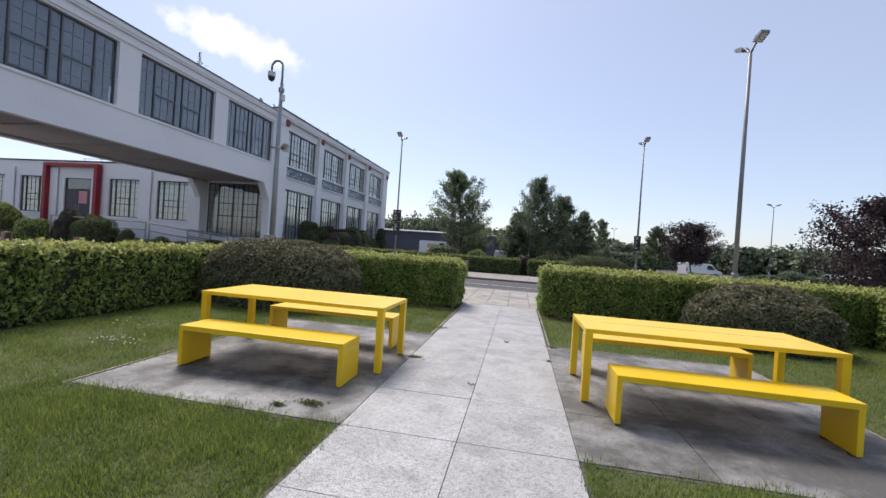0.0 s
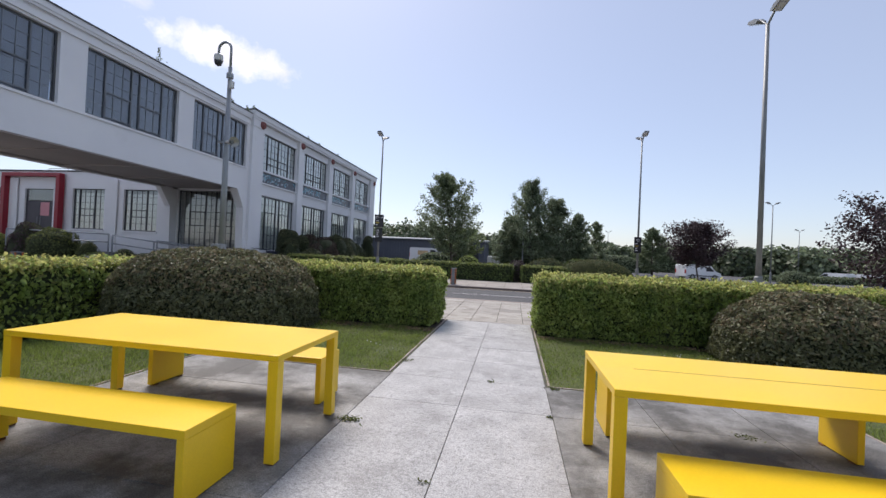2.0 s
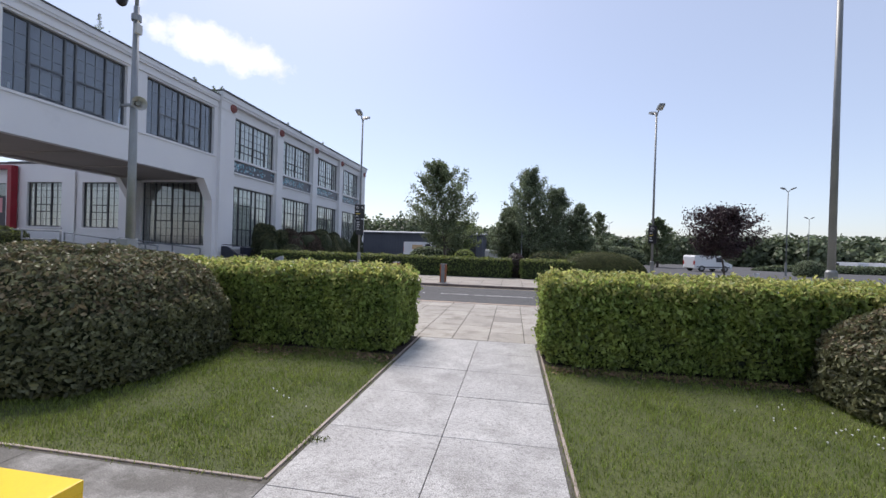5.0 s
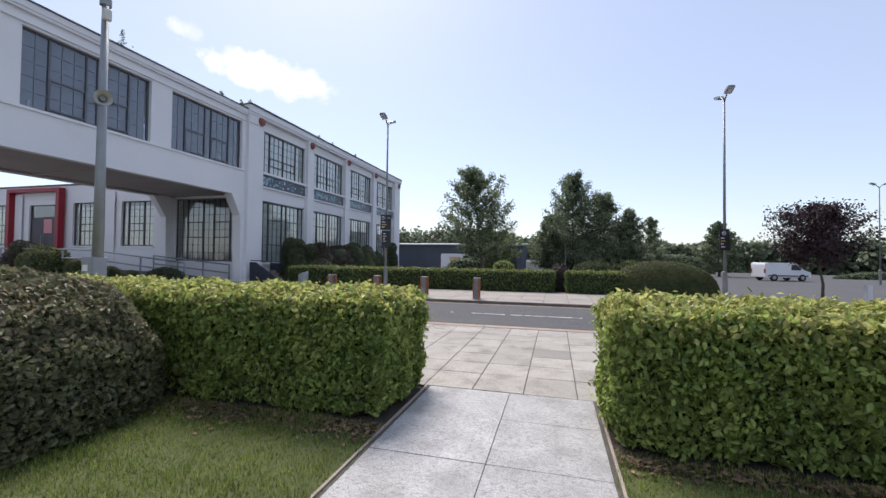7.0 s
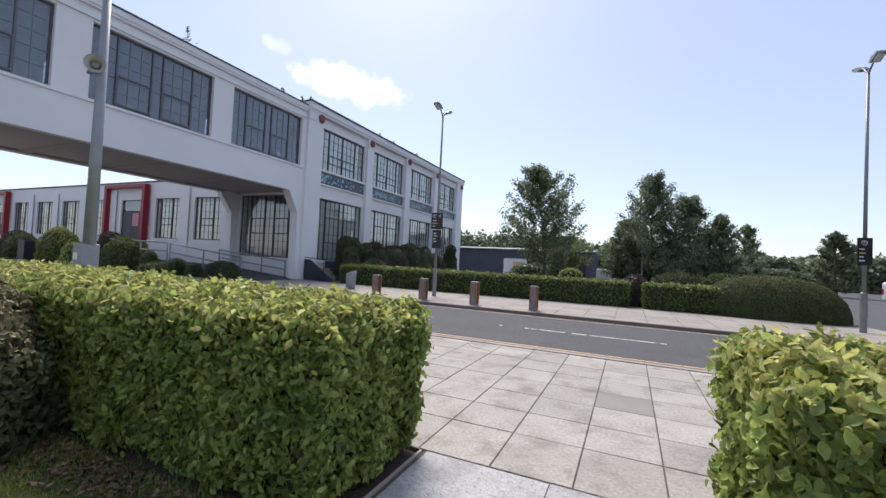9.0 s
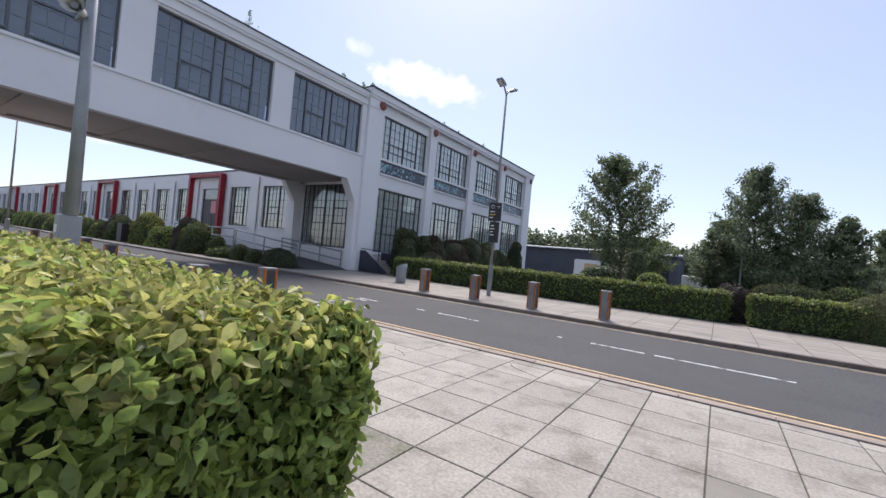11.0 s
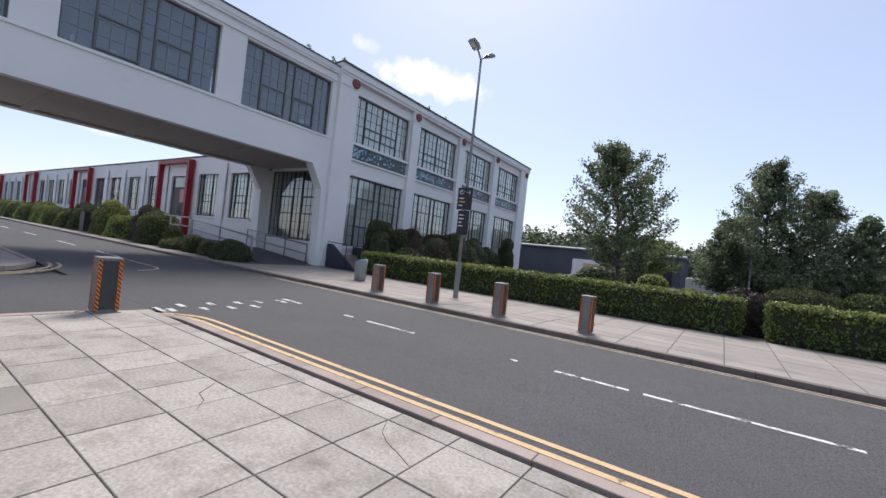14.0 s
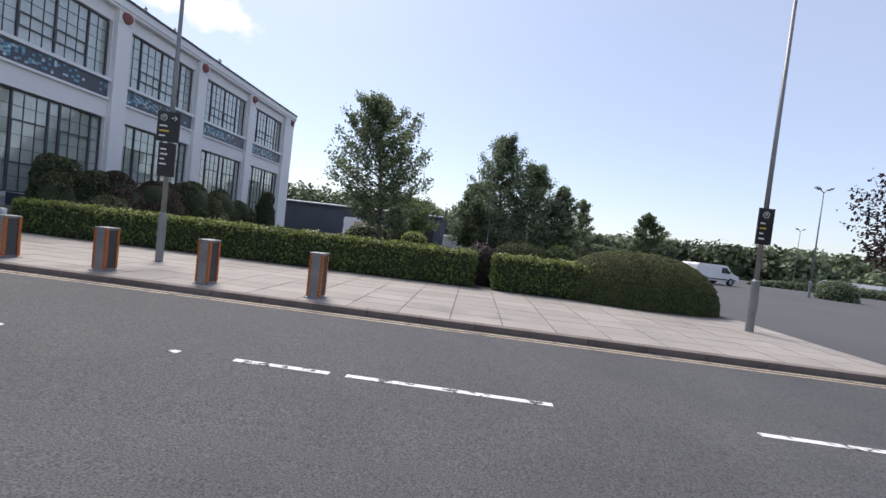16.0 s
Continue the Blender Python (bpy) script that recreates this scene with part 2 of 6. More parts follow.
# darker copy of kerbstone: shadow on the far kerb's face put into its colour
M["kerb_dark"] = surf("shadow_toned_kerbstone", (0.14, 0.112, 0.098), (0.205, 0.168, 0.15), 2.5, 0.9, 90, 0.5, 0.004, spread=0.12, obj_var=0.12)
M["joint"] = surf("joint_dirt", (0.07, 0.066, 0.056), (0.11, 0.10, 0.08), 3, 0.95, 50, 0.3, spread=0.2)
M["soil"] = surf("soil", (0.035, 0.026, 0.02), (0.075, 0.05, 0.038), 5, 0.95, 45, 0.9, 0.02, spread=0.3)
M["turf"] = surf("turf", (0.055, 0.07, 0.018), (0.09, 0.105, 0.03), 1.2, 0.95, 60, 0.6, 0.015, spread=0.2, c3=(0.10, 0.085, 0.04), c3_scale=1.3, c3_at=(0.62, 0.8))
M["blade"] = leafy("grass_blade", (0.155, 0.215, 0.045), (0.24, 0.295, 0.065), 0.45, 0.6)
M["white"] = surf("white_render", (0.74, 0.74, 0.76), (0.80, 0.80, 0.81), 0.35, 0.6, 40, 0.12, 0.003, spread=0.012, c3=(0.62, 0.62, 0.62), c3_scale=0.6, c3_at=(0.6, 0.95))
# one even brownish tone, about half as pale as the walls
M["soffit"] = surf("soffit_brown", (0.36, 0.33, 0.32), (0.44, 0.41, 0.40), 0.4, 0.7, 30, 0.15, spread=0.03)
M["cream"] = surf("cream_render", (0.62, 0.60, 0.56), (0.68, 0.66, 0.62), 0.4, 0.7, 40, 0.15, spread=0.02)
M["coping"] = surf("dark_coping", (0.05, 0.05, 0.055), (0.08, 0.08, 0.085), 2, 0.6, 40, 0.1)
M["steel_dark"] = surf("window_steel", (0.065, 0.07, 0.077), (0.095, 0.10, 0.108), 3, 0.5, 50, 0.1, spread=0.05)
M["steel_mid"] = surf("thin_window_steel", (0.09, 0.10, 0.115), (0.12, 0.13, 0.145), 3, 0.5, 50, 0.1, spread=0.05)
M["glass"] = glass_mat("window_glass", (0.94, 0.96, 0.96))
M["glass_dark"] = glass_mat("dark_glass", (0.72, 0.76, 0.80))
M["interior"] = surf("interior_paint", (0.42, 0.43, 0.43), (0.50, 0.51, 0.51), 0.6, 0.9, 20, 0)
M["blind"] = surf("window_blind", (0.76, 0.78, 0.75), (0.84, 0.86, 0.83), 1.5, 0.85, 30, 0.1, spread=0.04, trans=0.25)
M["red"] = surf("red_paint", (0.25, 0.005, 0.018), (0.29, 0.007, 0.022), 1.2, 0.4, 60, 0.05, spread=0.03)
M["rosette"] = surf("terracotta", (0.23, 0.085, 0.08), (0.30, 0.12, 0.11), 6, 0.75, 60, 0.3, spread=0.08)
M["mosaic"] = surf("mosaic_tile", (0.05, 0.06, 0.085), (0.08, 0.09, 0.12), 6, 0.35, 60, 0.1, obj_var=0.1)
M["mosaic_teal"] = surf("mosaic_teal", (0.08, 0.26, 0.36), (0.16, 0.40, 0.50), 8, 0.35, 60, 0.1, island=True)
M["mosaic_pale"] = surf("mosaic_pale", (0.36, 0.46, 0.55), (0.45, 0.55, 0.62), 8, 0.35, 60, 0.1, island=True)
M["yellow"] = surf("yellow_paint", (0.83, 0.53, 0.012), (0.87, 0.57, 0.016), 1.4, 0.36, 90, 0.12, 0.0015, spread=0.02, c3=(0.74, 0.46, 0.02), c3_scale=1.6, c3_at=(0.62, 0.9), spec=0.5)
M["rust"] = surf("rust", (0.12, 0.06, 0.03), (0.2, 0.09, 0.04), 20, 0.8, 80, 0.3)
M["galv"] = surf("galvanised_steel", (0.24, 0.26, 0.28), (0.31, 0.33, 0.35), 3, 0.5, 40, 0.1, metal=0.35, spread=0.04)
M["pole"] = surf("grey_pole_paint", (0.19, 0.20, 0.20), (0.25, 0.26, 0.26), 2, 0.5, 40, 0.1, metal=0.3, spread=0.04)
M["bollard"] = surf("bollard_steel", (0.20, 0.205, 0.215), (0.27, 0.275, 0.285), 4, 0.5, 70, 0.15, metal=0.4, spread=0.06)
M["bollard_in"] = surf("bollard_dark", (0.045, 0.048, 0.055), (0.065, 0.068, 0.076), 4, 0.5, 70, 0.1, metal=0.3)
M["chevron"] = stripes("chevron_tape")
M["sign"] = surf("sign_black", (0.018, 0.018, 0.02), (0.025, 0.025, 0.028), 3, 0.4, 50, 0)
M["ink"] = surf("white_lettering", (0.75, 0.75, 0.75), (0.8, 0.8, 0.8), 3, 0.5, 50, 0)
M["ink_y"] = surf("yellow_lettering", (0.7, 0.5, 0.05), (0.75, 0.55, 0.08), 3, 0.5, 50, 0)
M["line_white"] = surf("road_white", (0.60, 0.60, 0.58), (0.68, 0.68, 0.66), 4, 0.8, 70, 0.3, spread=0.1, c3=(0.08, 0.08, 0.08), c3_scale=7, c3_at=(0.53, 0.58))
M["line_yellow"] = surf("road_yellow", (0.56, 0.39, 0.21), (0.62, 0.45, 0.26), 4, 0.8, 70, 0.3, spread=0.1, c3=(0.20, 0.15, 0.09), c3_scale=6, c3_at=(0.58, 0.66))
M["line_worn"] = surf("worn_yellow", (0.42, 0.33, 0.23), (0.48, 0.39, 0.28), 4, 0.8, 70, 0.3, spread=0.1, c3=(0.12, 0.115, 0.11), c3_scale=6, c3_at=(0.54, 0.66))
M["steel_faint"] = surf("pale_glazing_bar", (0.15, 0.17, 0.20), (0.19, 0.21, 0.24), 3, 0.5, 50, 0.1, spread=0.05)
M["pane_backing"] = surf("grey_pane_backing", (0.23, 0.255, 0.30), (0.29, 0.315, 0.36), 0.8, 0.8, 30, 0.05, spread=0.03)
M["black"] = surf("black_paint", (0.02, 0.02, 0.025), (0.03, 0.03, 0.036), 3, 0.45, 40, 0.05)
M["navy"] = surf("navy_paint", (0.018, 0.024, 0.042), (0.025, 0.032, 0.055), 3, 0.5, 40, 0.05)
M["shed"] = surf("grey_cladding", (0.075, 0.085, 0.11), (0.095, 0.105, 0.13), 0.5, 0.6, 15, 0.1)
M["shed_roof"] = surf("grey_roof_sheet", (0.22, 0.24, 0.26), (0.27, 0.29, 0.31), 0.5, 0.6, 15, 0.1)
M["van"] = surf("white_van_paint", (0.72, 0.73, 0.74), (0.77, 0.78, 0.79), 1, 0.3, 30, 0, coat=0.5, spread=0.01)
M["tyre"] = surf("tyre_rubber", (0.018, 0.018, 0.018), (0.028, 0.028, 0.028), 8, 0.85, 60, 0.2)
M["rim"] = surf("wheel_rim", (0.3, 0.3, 0.31), (0.4, 0.4, 0.41), 8, 0.4, 60, 0, metal=0.7)
M["lens_red"] = surf("red_lens", (0.4, 0.02, 0.02), (0.45, 0.03, 0.03), 8, 0.25, 60, 0)
M["lens"] = surf("clear_lens", (0.6, 0.6, 0.6), (0.7, 0.7, 0.7), 8, 0.2, 60, 0)
M["bark"] = surf("bark", (0.07, 0.055, 0.042), (0.12, 0.10, 0.08), 6, 0.9, 35, 0.9, 0.02, spread=0.2)
# near-black: the shade deep among the leaves is put into this colour
M["core"] = surf("shade_dark_core", (0.018, 0.026, 0.009), (0.034, 0.045, 0.016), 6, 0.95, 30, 0.9, 0.03, spread=0.3)
M["beech"] = leafy("beech_leaf", (0.20, 0.285, 0.075), (0.37, 0.44, 0.125), 0.5, 0.36)
M["beech_top"] = leafy("pale_beech_leaf", (0.40, 0.42, 0.11), (0.52, 0.49, 0.20), 0.45, 0.5)
M["laurel"] = leafy("dark_shrub_leaf", (0.125, 0.135, 0.07), (0.19, 0.195, 0.10), 0.35, 0.5)
M["laurel_tip"] = leafy("brown_shrub_tip", (0.18, 0.145, 0.085), (0.24, 0.20, 0.12), 0.25, 0.75)
# both tree greens are greyed: distance haze is put into the leaf colour
M["tree_a"] = leafy("tree_leaf", (0.145, 0.182, 0.10), (0.19, 0.23, 0.122), 0.44)
M["tree_b"] = leafy("dark_tree_leaf", (0.145, 0.185, 0.11), (0.195, 0.235, 0.135), 0.44)
M["woods"] = leafy("woods_leaf", (0.075, 0.10, 0.055), (0.11, 0.14, 0.07), 0.3)
M["tree_l"] = leafy("light_tree_leaf", (0.145, 0.185, 0.065), (0.185, 0.23, 0.085), 0.35)
M["tree_red"] = leafy("copper_leaf", (0.042, 0.026, 0.030), (0.062, 0.036, 0.040), 0.15)
M["yew"] = leafy("clipped_yew", (0.075, 0.10, 0.036), (0.11, 0.135, 0.05), 0.28, 0.7)
# browner upper leaves, with sunlight on the clipped tops put into the colour
M["yew_top"] = leafy("sunlight_toned_yew", (0.15, 0.14, 0.05), (0.19, 0.175, 0.065), 0.2, 0.7)
M["lime"] = leafy("lime_shrub", (0.14, 0.17, 0.03), (0.20, 0.22, 0.05), 0.3)
M["litter"] = leafy("dead_leaf", (0.16, 0.10, 0.06), (0.26, 0.17, 0.10), 0.1, 0.85)
M["weed"] = leafy("joint_weed", (0.09, 0.12, 0.035), (0.15, 0.16, 0.06), 0.3, 0.7)
M["hedge_far"] = leafy("far_hedge_leaf", (0.085, 0.13, 0.036), (0.14, 0.19, 0.05), 0.35, 0.5)
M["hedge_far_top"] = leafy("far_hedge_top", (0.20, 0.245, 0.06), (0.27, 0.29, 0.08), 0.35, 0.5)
M["shrub_brown"] = leafy("brown_shrub", (0.065, 0.048, 0.036), (0.095, 0.07, 0.05), 0.2, 0.6)
M["shrub_dark"] = leafy("dark_shrub", (0.055, 0.07, 0.034), (0.085, 0.10, 0.048), 0.2, 0.6)
M["daisy"] = surf("daisy_petal", (0.75, 0.75, 0.74), (0.8, 0.8, 0.8), 5, 0.7, 50, 0)
M["dandelion"] = surf("dandelion", (0.7, 0.45, 0.02), (0.75, 0.5, 0.03), 5, 0.7, 50, 0)
M["phormium"] = leafy("strap_leaf", (0.10, 0.115, 0.055), (0.16, 0.15, 0.08), 0.15)
M["plastic"] = surf("pale_plastic", (0.55, 0.55, 0.53), (0.62, 0.62, 0.60), 5, 0.5, 50, 0)
M["smoke"] = surf("dark_dome", (0.03, 0.03, 0.035), (0.04, 0.04, 0.045), 5, 0.15, 50, 0)
M["pink"] = surf("pink_notice", (0.6, 0.25, 0.28), (0.65, 0.3, 0.32), 8, 0.6, 50, 0)
M["door"] = surf("dark_door", (0.05, 0.045, 0.055), (0.07, 0.06, 0.075), 3, 0.45, 50, 0)

# ---- building blocks ----


def mesh_of(bm, name, smooth=False):
    me = bpy.data.meshes.new(name)
    bmesh.ops.recalc_face_normals(bm, faces=bm.faces)
    bm.to_mesh(me)
    bm.free()
    if smooth:
        for p in me.polygons:
            p.use_smooth = True
    return me


def part(name, bm, material, parent=None, label="", smooth=False, loc=None, rot=0.0):
    """Link a bmesh as one mesh object, under a thing or a part."""
    ob = new(name, mesh_of(bm, name, smooth))
    ob.data.materials.append(M[material])
    if parent:
        ob.parent = parent
    if loc:
        ob.matrix_basis = pose(*loc, 0, 0, rot)
    if label:
        ob["label"] = label
    return ob


def piece(name, me, parent, loc, rot=0.0, scale=None):
    """One more object on a shared mesh."""
    ob = new(name, me)
    ob.parent = parent
    ob.location = loc
    ob.rotation_euler = (0, 0, rot)
    if scale:
        ob.scale = scale
    return ob


def thing(name, loc, label, category, group="", kind="", rz=0.0):
    ob = new(name)
    ob.empty_display_size = 0.2
    ob.matrix_basis = pose(*loc, 0, 0, rz)
    return tagged(ob, label, category, group, kind)


def box(bm, x0, x1, y0, y1, z0, z1, bevel=0.0):
    v = [bm.verts.new(p) for p in ((x0, y0, z0), (x1, y0, z0), (x1, y1, z0), (x0, y1, z0), (x0, y0, z1), (x1, y0, z1), (x1, y1, z1), (x0, y1, z1))]
    f = [bm.faces.new([v[i] for i in q]) for q in ((0, 3, 2, 1), (4, 5, 6, 7), (0, 1, 5, 4), (1, 2, 6, 5), (2, 3, 7, 6), (3, 0, 4, 7))]
    if bevel:
        edges = list({e for q in f for e in q.edges})
        bmesh.ops.bevel(bm, geom=edges, offset=bevel, segments=2, affect="EDGES", profile=0.5)
    return bm


def boxes(*args, bevel=0.0):
    bm = bmesh.new()
    for a in args:
        box(bm, *a, bevel=bevel)
    return bm


def prism(bm, outline, axis, a, b):
    """Extrude an outline of (u, v) along an axis from a to b: 'x' takes (y, z), 'y' takes (x, z), 'z' takes (x, y)."""
    def at(u, v, w):
        return {"x": (w, u, v), "y": (u, w, v), "z": (u, v, w)}[axis]
    lo = [bm.verts.new(at(u, v, a)) for u, v in outline]
    hi = [bm.verts.new(at(u, v, b)) for u, v in outline]
    bm.faces.new(lo[::-1])
    bm.faces.new(hi)
    for i in range(len(lo)):
        j = (i + 1) % len(lo)
        bm.faces.new((lo[i], lo[j], hi[j], hi[i]))
    return bm


def tube(bm, pts, radii, n=10, cap=True):
    """A tapered tube along points."""
    pts = [Vector(p) for p in pts]
    rings = []
    for i, p in enumerate(pts):
        d = (pts[min(i + 1, len(pts) - 1)] - pts[max(i - 1, 0)]).normalized()
        u = d.cross(Vector((0.31, 0.95, 0.05))).normalized()
        w = d.cross(u)
        rings.append([bm.verts.new(p + (u * math.cos(a) + w * math.sin(a)) * radii[i]) for a in (2 * math.pi * k / n for k in range(n))])
    for r, s in zip(rings, rings[1:]):
        for k in range(n):
            bm.faces.new((r[k], r[(k + 1) % n], s[(k + 1) % n], s[k]))
    if cap:
        bm.faces.new(rings[0][::-1])
        bm.faces.new(rings[-1])
    return bm


def lathe(bm, profile, n=20, centre=(0, 0)):
    """Turn a profile of (radius, z) round a vertical axis."""
    rings = [[bm.verts.new((centre[0] + r * math.cos(2 * math.pi * k / n), centre[1] + r * math.sin(2 * math.pi * k / n), z)) for k in range(n)] for r, z in profile]
    for r, s in zip(rings, rings[1:]):
        for k in range(n):
            bm.faces.new((r[k], r[(k + 1) % n], s[(k + 1) % n], s[k]))
    bm.faces.new(rings[0][::-1])
    bm.faces.new(rings[-1])
    return bm


def np_mesh(name, verts, faces, material, parent=None, mats=None, index=None):
    """A mesh object from arrays; all faces have the same number of corners."""
    me = bpy.data.meshes.new(name)
    k = faces.shape[1]
    me.vertices.add(len(verts))
    me.vertices.foreach_set("co", np.ascontiguousarray(verts, dtype=np.float32).ravel())
    me.loops.add(faces.size)
    me.loops.foreach_set("vertex_index", np.ascontiguousarray(faces, dtype=np.int32).ravel())
    me.polygons.add(len(faces))
    me.polygons.foreach_set("loop_start", np.arange(0, faces.size, k, dtype=np.int32))
    me.polygons.foreach_set("loop_total", np.full(len(faces), k, dtype=np.int32))
    for mname in (mats or [material]):
        me.materials.append(M[mname])
    if index is not None:
        me.polygons.foreach_set("material_index", np.ascontiguousarray(index, dtype=np.int32))
    me.update()
    me.validate()
    ob = new(name, me)
    if parent:
        ob.parent = parent
    return ob


rs = np.random.RandomState(7)


def unit(a):
    return a / np.maximum(np.linalg.norm(a, axis=1, keepdims=True), 1e-6)


def leaves(name, pts, nrm, length, width, material, parent, droop=0.35, wild=0.7, mats=None, top=None, simple=False):
    """A mesh of small folded leaves at points, roughly facing along the normals."""
    n = len(pts)
    face = unit(nrm + rs.normal(0, wild, (n, 3)))
    along = np.cross(face, rs.normal(0, 1, (n, 3)))
    along[:, 2] -= droop
    along = unit(along - face * np.sum(along * face, 1, keepdims=True))
    side = np.cross(face, along)
    s = rs.uniform(0.65, 1.25, (n, 1))
    L, W = along * length * s, side * width * s * 0.5
    fold = face * width * s * 0.14
    if simple:
        v = np.stack([pts - L * 0.5, pts + W + fold, pts + L * 0.5, pts - W + fold], 1).reshape(-1, 3)
        base = (np.arange(n) * 4)[:, None]
        f = np.concatenate([base + [[0, 1, 2]], base + [[0, 2, 3]]], 1).reshape(-1, 3)
    else:
        curl = face * length * s * 0.10
        v = np.stack([pts - L * 0.5, pts - L * 0.28 + W * 0.78 + fold, pts + W + fold, pts + L * 0.26 + W * 0.55 + fold - curl * 0.5, pts + L * 0.55 - curl, pts + L * 0.26 - W * 0.55 + fold - curl * 0.5, pts - W + fold, pts - L * 0.28 - W * 0.78 + fold], 1).reshape(-1, 3)
        base = (np.arange(n) * 8)[:, None]
        f = np.concatenate([base + [[0, 1, 2, 3, 4]], base + [[0, 4, 5, 6, 7]]], 1).reshape(-1, 5)
    idx = np.repeat(top.astype(int), 2) if top is not None else None
    ob = np_mesh(name, v, f, material, parent, mats, idx)
    ob["kind"] = "stuff"
    return ob


def bumpy(p, scale, amp):
    """A smooth pseudo-random offset for points."""
    q = p * scale
    return amp * (np.sin(q[:, 0] * 1.7 + 2.1 * np.sin(q[:, 1] * 1.3)) + np.sin(q[:, 1] * 2.3 + 1.7 * np.sin(q[:, 2] * 1.9)) + np.sin(q[:, 2] * 2.9 + 1.3 * np.sin(q[:, 0] * 2.1))) / 3


def box_points(x0, x1, y0, y1, z0, z1, density, sides="xXyYZ", edge=0.12):
    """Points and normals over a rounded box's faces."""
    P, N = [], []
    spec = {"x": (0, x0, -1), "X": (0, x1, 1), "y": (1, y0, -1), "Y": (1, y1, 1), "Z": (2, z1, 1)}
    lo, hi = np.array([x0, y0, z0]), np.array([x1, y1, z1])
    for s in sides:
        ax, val, sg = spec[s]
        o = [a for a in range(3) if a != ax]
        area = np.prod((hi - lo)[o])
        n = int(area * density)
        p = rs.uniform(lo, hi, (n, 3))
        p[:, ax] = val
        nn = np.zeros((n, 3))
        nn[:, ax] = sg
        P.append(p)
        N.append(nn)
    P, N = np.concatenate(P), np.concatenate(N)
    # round the edges: pull points near an edge inwards
    c = (lo + hi) / 2
    h = (hi - lo) / 2
    q = np.abs(P - c)
    over = np.clip(q - (h - edge), 0, None)
    over[:, 2] = np.where(P[:, 2] > c[2], over[:, 2], 0)
    ln = np.linalg.norm(over, axis=1)
    k = np.where(ln > edge, edge / np.maximum(ln, 1e-6), 1.0)[:, None]
    P2 = np.where(over > 0, c + np.sign(P - c) * (h - edge + over * k), P)
    N = unit(N + np.sign(P - c) * over / edge * 0.8)
    return P2, N


def dome_points(cx, cy, z0, rx, ry, rz, density, power=2.4):
    """Points and normals over the upper half of a superellipsoid."""
    n = int(density * 2 * math.pi * (rx * ry + rx * rz + ry * rz) / 3)
    d = unit(rs.normal(0, 1, (n, 3)))
    d[:, 2] = np.abs(d[:, 2])
    r = (np.abs(d) ** power).sum(1) ** (-1 / power)
    p = d * r[:, None]
    nn = unit(np.sign(p) * np.abs(p) ** (power - 1) / np.array([rx, ry, rz]))
    return p * [rx, ry, rz] + [cx, cy, z0], nn


def dome_mesh(cx, cy, z0, rx, ry, rz, power=2.4, rings=8, n=24):
    bm = bmesh.new()
    prof = []
    for i in range(rings + 1):
        a = math.pi / 2 * i / rings
        row = []
        for k in range(n):
            b = 2 * math.pi * k / n
            d = np.array([math.cos(a) * math.cos(b), math.cos(a) * math.sin(b), math.sin(a)])
            r = (np.abs(d) ** power).sum() ** (-1 / power)
            row.append(bm.verts.new((cx + d[0] * r * rx, cy + d[1] * r * ry, z0 + d[2] * r * rz)))
        prof.append(row)
    for r, s in zip(prof, prof[1:]):
        for k in range(n):
            bm.faces.new((r[k], r[(k + 1) % n], s[(k + 1) % n], s[k]))
    bm.faces.new(prof[0][::-1])
    bmesh.ops.remove_doubles(bm, verts=bm.verts, dist=0.002)
    return bm


def hedge(name, x0, x1, y0, y1, z1, density, leaf, label, group, sides="xXyYZ", mats=("beech", "beech_top"), edge=0.20, simple=False, depth=0.10, over=0.0):
    t = thing(name, ((x0 + x1) / 2, (y0 + y1) / 2, 0), label, "hedge", group)
    cx, cy = (x0 + x1) / 2, (y0 + y1) / 2
    part("core", boxes((x0 - cx + 0.1, x1 - cx - 0.1, y0 - cy + 0.1, y1 - cy - 0.1 - over, -0.02, z1 - 0.1), bevel=0.08), "core", t, "solid hedge core, shade between the leaves put into its colour")
    p, nn = box_points(x0 - cx, x1 - cx, y0 - cy, y1 - cy, 0.02, z1, density, sides, edge)
    p = p + nn * (bumpy(p + [cx, cy, 0], 3.1, 0.065) + bumpy(p + [cx, cy, 0], 9, 0.035) - np.abs(rs.normal(0, depth, len(p))) + np.where(rs.uniform(0, 1, len(p)) < 0.10, rs.uniform(0, 0.07, len(p)), 0))[:, None]
    foot = p[:, 2] < 0.22
    p[foot] -= nn[foot] * 0.04
    if over:
        back = np.clip((p[:, 1] - (y1 - cy - over - 0.1)) / (over + 0.1), 0, 1)
        p[:, 1] -= over * back * np.clip(1 - p[:, 2] / 0.75, 0, 1)
    # most leaves near the top take the second, paler material
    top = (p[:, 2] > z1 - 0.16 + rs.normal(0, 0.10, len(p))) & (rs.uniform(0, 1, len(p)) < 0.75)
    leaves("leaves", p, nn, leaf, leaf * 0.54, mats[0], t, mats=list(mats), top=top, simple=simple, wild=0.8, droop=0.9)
    return t


